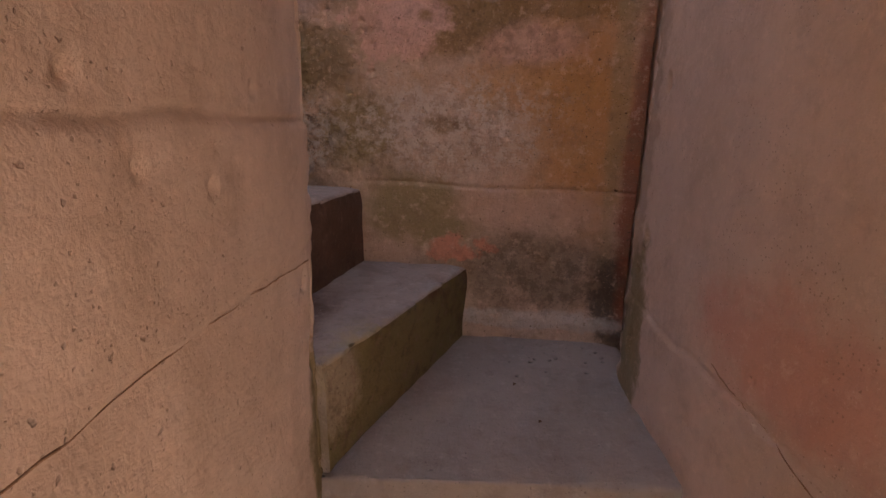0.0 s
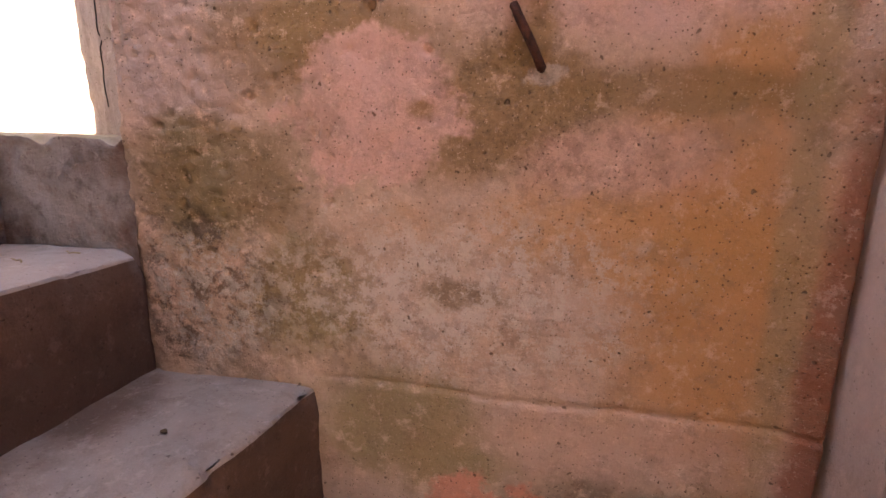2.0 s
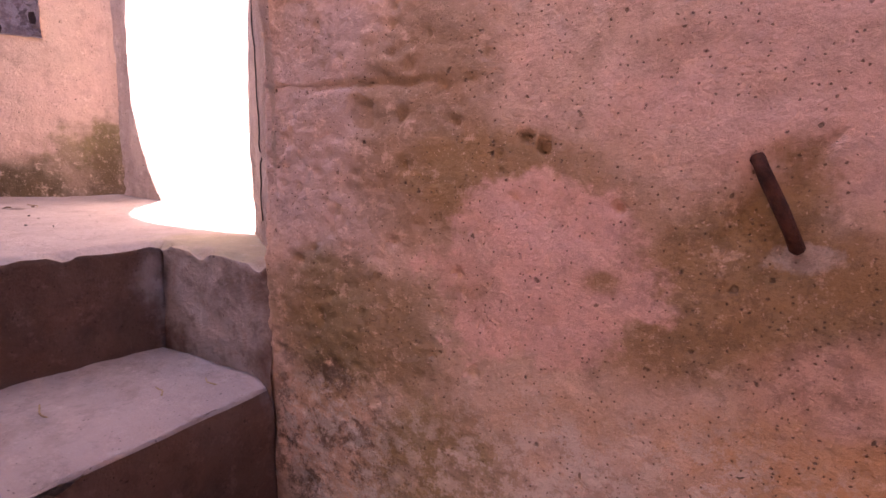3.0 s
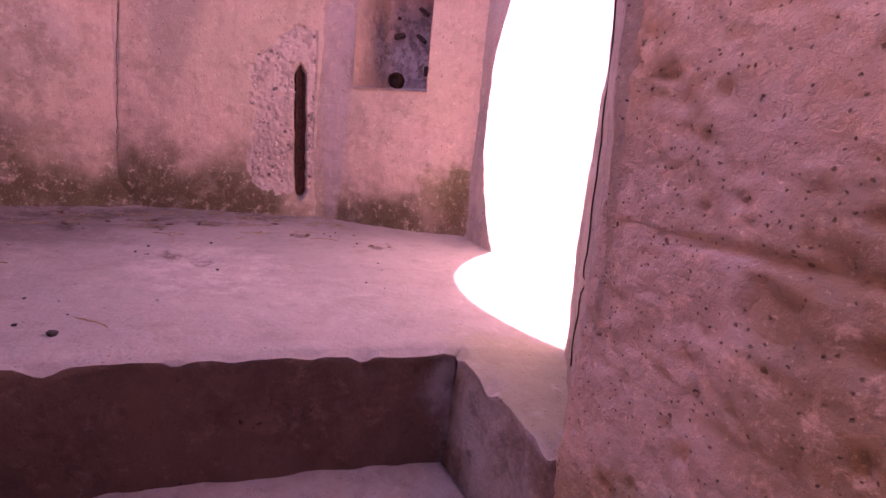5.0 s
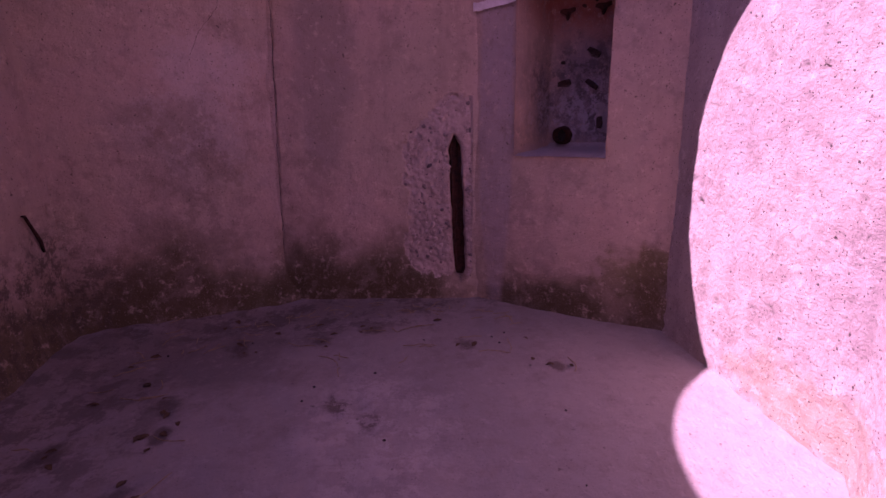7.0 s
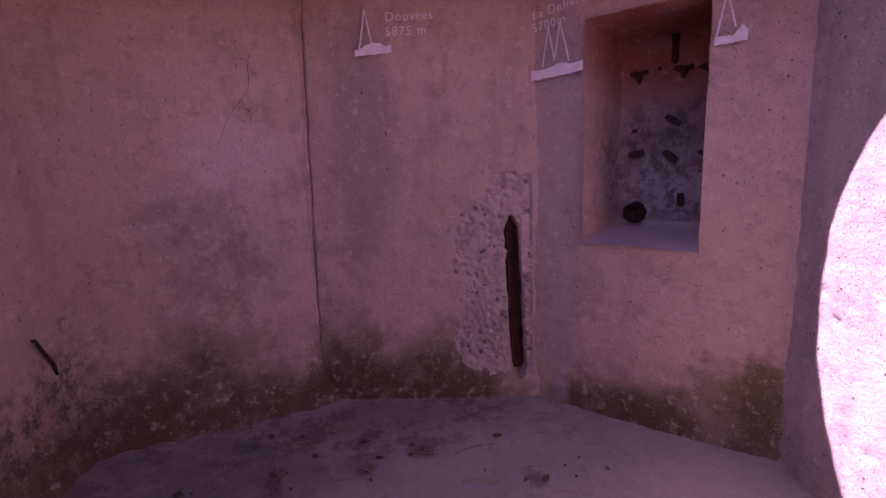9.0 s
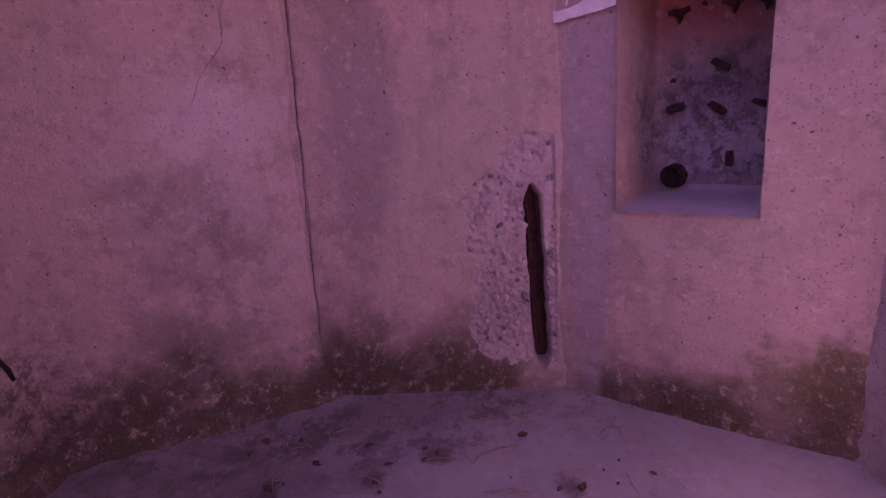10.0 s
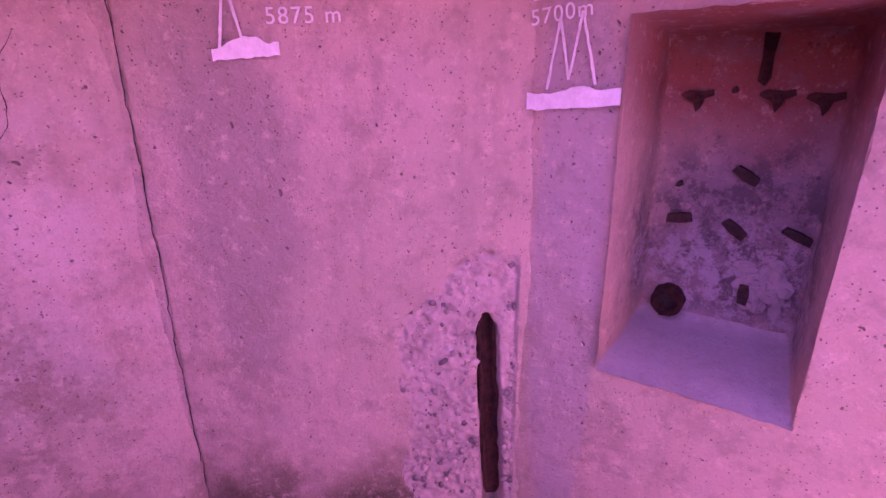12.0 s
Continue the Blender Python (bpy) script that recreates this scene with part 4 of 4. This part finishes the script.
for sx, zx, flip in ((0.575, 3.128, 1), (0.413, 3.13, 1), (0.325, 3.125, -1)):
    stub = thing("rusted_bracket", on_panel(2, sx, zx, -0.317), "dark rusted bracket stub on the niche back", "bracket", "brackets in the niche")
    part("plate", *slab([(-0.032, 0.010), (-0.02, 0.016), (0.012, 0.013), (0.033, 0.017), (0.036, 0.004), (0.016, -0.004), (0.010, -0.022), (0.001, -0.034), (-0.007, -0.012), (-0.020, -0.004), (-0.034, 0.002)][::-1], 0.014), rust, stub)
    part("stem", *tube([(0.006 * flip, 0.0, 0.0), (0.006 * flip, -0.004, 0.03)], [0.010, 0.008], 8, 7, 0.2), rust, stub)
strip = thing("rusted_strip", on_panel(2, 0.445, 3.215, -0.317), "narrow rusted strip hanging on the niche back", "iron strip")
part("strap", *slab([(-0.012, -0.05), (0.004, -0.062), (0.014, -0.045), (0.012, 0.0), (0.016, 0.05), (-0.014, 0.052), (-0.010, 0.0)], 0.010), rust, strip)
nail = thing("nail_stub", on_panel(2, 0.497, 3.145, -0.317), "small rusted nail stub in the niche", "nail")
part("shank", *tube([(0, 0, 0), (0, -0.002, 0.02)], [0.008, 0.006], 8, 8, 0.1), rust, nail)
lump = thing("mortar_lump", on_panel(2, 0.365, 2.665, -0.322), "rough grey mortar lump stuck to the niche back", "mortar")
rr = random.Random(41)
for q in range(26):
    bv, bf = blob(rr.uniform(0.012, 0.03), rr.uniform(0.012, 0.03), rr.uniform(0.006, 0.014), 600 + q, 8, 5, 0.3)
    ox, oy = rr.gauss(0, 0.028), rr.gauss(0, 0.035)
    part("crumb", [(x + ox, y + oy, z + 0.004) for x, y, z in bv], bf, sill_dust, lump)
pipe = thing("pipe_end", on_panel(2, 0.572, 2.588, -0.32), "broken rusted pipe end at the foot of the niche", "pipe")
rings = []
profile = [(0.027, 0.0), (0.028, 0.045), (0.031, 0.052), (0.036, 0.050), (0.041, 0.040), (0.043, 0.0)]
pv, pf = [], []
rr = random.Random(31)
for q in range(24):
    t = 2 * math.pi * q / 24
    for rad, h in profile:
        k2 = 1 + rr.uniform(-0.05, 0.05)
        pv.append((rad * k2 * math.cos(t), rad * k2 * math.sin(t), h + rr.uniform(-0.003, 0.003) * (h > 0)))
m6 = len(profile)
pf = [(q * m6 + i, ((q + 1) % 24) * m6 + i, ((q + 1) % 24) * m6 + i + 1, q * m6 + i + 1) for q in range(24) for i in range(m6 - 1)]
part("collar", pv, pf, rust, pipe, smooth=True)
part("bore", *slab([(0.030 * math.cos(t), 0.030 * math.sin(t)) for t in np.linspace(0, 2 * math.pi, 16, endpoint=False)], 0.010), dark_stone, pipe, "dark choked bore")


# ---- painted skyline marks ----
def painted(i, s, z, strokes, patch, label):
    """Spire strokes and a whitewashed base, in metres right and up from (s, z)."""
    m = thing("painted_mark", on_panel(i, s, z, 0.009), label, "wall painting", "painted landmarks")
    rr = random.Random(int(s * 999) + i)
    for a, b in strokes:
        a, b = Vector((*a, 0)), Vector((*b, 0))
        t = (b - a).normalized()
        side = Vector((-t.y, t.x, 0)) * 0.0027
        n = max(2, round((b - a).length / 0.012))
        up = [a + (b - a) * q / n + side * rr.uniform(0.6, 1.3) for q in range(n + 1)]
        down = [a + (b - a) * q / n - side * rr.uniform(0.6, 1.3) for q in range(n, -1, -1)]
        part("stroke", *slab([(v.x, v.y) for v in down[::-1] + up[::-1]], 0.002), white_paint, m)
    if patch:
        part("base_patch", *slab(patch, 0.0024), white_paint, m)
    return m


def ragged_band(x0, x1, y0, y1, rise=0.0, seed=0, bumps=()):
    rr = random.Random(seed)
    n = 16
    low = [(x0 + (x1 - x0) * q / n, y0 + rise * q / n + rr.uniform(-0.002, 0.002)) for q in range(n + 1)]
    top = [(x0 + (x1 - x0) * q / n, y1 + rise * q / n + rr.uniform(-0.004, 0.003) + sum(h * math.exp(-((q / n - c) / w) ** 2) for c, w, h in bumps)) for q in range(n, -1, -1)]
    return low + top


painted(3, 0.686, 3.235, [((0.018, 0.024), (0.045, 0.165)), ((0.045, 0.165), (0.066, 0.04))], ragged_band(0, 0.14, 0.0, 0.022, 0.008, 1, [(0.5, 0.3, 0.022)]), "white painted church spire on a pale base")
painted(2, 0.874, 3.115, [((0.046, 0.045), (0.070, 0.185)), ((0.070, 0.185), (0.094, 0.065)), ((0.094, 0.065), (0.116, 0.195)), ((0.116, 0.195), (0.152, 0.055))], ragged_band(0, 0.205, 0.0, 0.036, 0.014, 2, [(0.6, 0.12, 0.010)]), "white painted twin spires on a pale band")
painted(2, 0.252, 3.145, [((0.004, 0.02), (0.028, 0.15)), ((0.028, 0.15), (0.055, 0.045))], ragged_band(0, 0.088, 0.0, 0.022, 0.004, 3, [(0.82, 0.14, 0.024)]), "white painted spire beside the niche")
painted(1, 0.775, 3.205, [((0.02, 0.03), (0.06, 0.16))], ragged_band(0, 0.10, 0.0, 0.03, 0.025, 4), "white painted mark on grey concrete")


def lettering(i, s, z, body, size, tilt, label):
    def glyphs(text):
        cu = bpy.data.curves.new("lettering", "FONT")
        cu.body, cu.size, cu.extrude, cu.space_character = text, size, 0.001, 1.15
        probe = new("probe", cu)
        bpy.context.view_layer.update()
        me = bpy.data.meshes.new_from_object(probe.evaluated_get(bpy.context.evaluated_depsgraph_get()))
        bpy.data.objects.remove(probe)
        return me

    sign = thing("lettering", on_panel(i, s, z, 0.0095) @ Matrix.Rotation(radians(tilt), 4, "Z"), label, "lettering", "painted lettering")
    for q, char in enumerate(body):
        if char == " ":
            continue
        me = glyphs(char)
        right = max(v.co.x for v in glyphs(body[: q + 1]).vertices)
        shift = right - max(v.co.x for v in me.vertices)
        for v in me.vertices:
            v.co.x += shift
        me.materials.clear()
        me.materials.append(white_paint)
        ob = new("letter", me)
        ob.parent = sign


lettering(3, 0.565, 3.355, "Douvres", 0.046, 0, "hand-painted white place name on concrete")
lettering(3, 0.568, 3.303, "5875 m", 0.046, 0, "hand-painted white distance on concrete")
lettering(2, 0.868, 3.335, "La Delivrande", 0.044, 6, "hand-painted white place name above twin spires")
lettering(2, 0.870, 3.288, "5700m", 0.044, 6, "hand-painted white distance above twin spires")

# ---- litter on the floors ----
r = random.Random(77)
bpy.context.view_layer.update()
graph = bpy.context.evaluated_depsgraph_get()


def rest(x, y, top):
    hit, place, *_ = scene.ray_cast(graph, Vector((x, y, top)), Vector((0, 0, -1)))
    return place.z if hit else top - 0.4


def leaf(x, y, top, size, seed):
    rr = random.Random(seed)
    z = rest(x, y, top)
    verts, faces = [], []
    for q in range(7):
        u = q / 6
        w = size * 0.32 * math.sin(math.pi * min(1, u * 0.92 + 0.06)) * rr.uniform(0.7, 1.15)
        curl = size * 0.22 * math.sin(3 * u + seed)
        for v, h in ((-w, 0.35), (0, 0.0), (w, 0.4)):
            verts.append((size * (u - 0.5), v, max(0.0, curl * 0.5) + abs(v) * h))
    for q in range(6):
        faces += [(q * 3 + k3, q * 3 + 3 + k3, q * 3 + 4 + k3, q * 3 + 1 + k3) for k3 in (0, 1)]
    n = len(verts)
    verts += [(a, b, c + 0.0015) for a, b, c in verts]
    faces = [f[::-1] for f in faces] + [tuple(n + t for t in f) for f in faces]
    ob = mesh_object("dead_leaf", verts, faces, dead_leaf)
    ob.matrix_world = pose(x, y, z + 0.001, rr.uniform(-8, 8), rr.uniform(-8, 8), rr.uniform(0, 360))
    tagged(ob, "curled brown dead leaf on the concrete floor", "leaf", "dead leaves")


def stalk(x, y, top, length, seed):
    rr = random.Random(seed)
    z = rest(x, y, top) + 0.004
    pts = [(length * (q / 7 - 0.5), 0.12 * length * math.sin(q * 0.5 + seed), 0.002 + 0.004 * rr.random()) for q in range(8)]
    ob = mesh_object("dry_stalk", *tube(pts, [0.0016] * 7 + [0.0008], 5, seed, 0.2), straw)
    ob.matrix_world = pose(x, y, z, 0, 0, rr.uniform(0, 360))
    tagged(ob, "thin dry grass stalk lying on concrete", "grass stalk", "dry stalks")


def pebble(x, y, top, size, seed, mat=None):
    ob = mesh_object("pebble", *blob(size, size * 0.8, size * 0.55, seed, 8, 5), mat or stone, smooth=False)
    ob.matrix_world = pose(x, y, rest(x, y, top) + size * 0.4, 0, 0, seed * 40)
    tagged(ob, "small loose pebble lying on concrete", "pebble", "loose pebbles")


for q, (x, y) in enumerate([(-2.90, 1.10), (-2.84, 1.06), (-2.88, 1.22), (-2.62, 0.86), (-2.55, 0.80), (-2.40, 0.90), (-2.30, 0.78), (-2.08, 0.98), (-2.02, 1.02), (-2.75, 1.28), (-2.80, 1.45), (-2.72, 1.95), (-2.45, 2.25), (-1.80, 0.82), (-1.72, 0.88)]):
    leaf(x, y, 2.2, r.uniform(0.02, 0.045), q)
for q in range(26):
    stalk(r.uniform(-2.95, -2.3), r.uniform(0.75, 2.2), 2.2, r.uniform(0.05, 0.14), 100 + q)
for q in range(6):
    stalk(r.uniform(-0.86, -1.1), r.uniform(1.3, 1.95), 1.75, r.uniform(0.04, 0.09), 150 + q)
for q, (x, y) in enumerate([(-2.05, 0.77), (-1.85, 1.0), (-1.69, 0.85), (-2.08, 1.03), (-2.25, 1.0), (-2.62, 1.15), (-2.61, 1.46), (-2.69, 1.67), (-2.46, 2.0), (-2.2, 2.27)]):
    for p in range(3):
        leaf(x + r.gauss(0, 0.03), y + r.gauss(0, 0.03), 2.2, r.uniform(0.015, 0.035), 500 + q * 5 + p)
    stalk(x + r.gauss(0, 0.04), y + r.gauss(0, 0.04), 2.2, r.uniform(0.05, 0.12), 600 + q)
for q in range(46):
    t = r.uniform(2.3, 4.3)
    stalk(-2.0 + r.uniform(0.80, 1.0) * math.cos(t), 1.62 + r.uniform(0.80, 1.0) * math.sin(t), 2.2, r.uniform(0.03, 0.09), 700 + q)
pebble(-1.44, 1.297, 2.2, 0.012, 1, dark_stone)
stalk(-1.48, 1.355, 2.2, 0.10, 199)
for q in range(34):
    pebble(r.uniform(-2.7, -1.4), r.uniform(0.9, 2.3), 2.2, r.uniform(0.0025, 0.006), 200 + q, dark_stone if q % 2 else None)
for q in range(26):
    pebble(r.uniform(0.25, 0.62), r.uniform(1.55, 1.86), 0.85, r.uniform(0.003, 0.010), 300 + q)
for q, (x, y, top) in enumerate([(-0.56, 1.74, 1.4), (0.3, 1.3, 0.8), (0.25, 1.5, 0.8)]):
    leaf(x, y, top, r.uniform(0.015, 0.025), 400 + q)
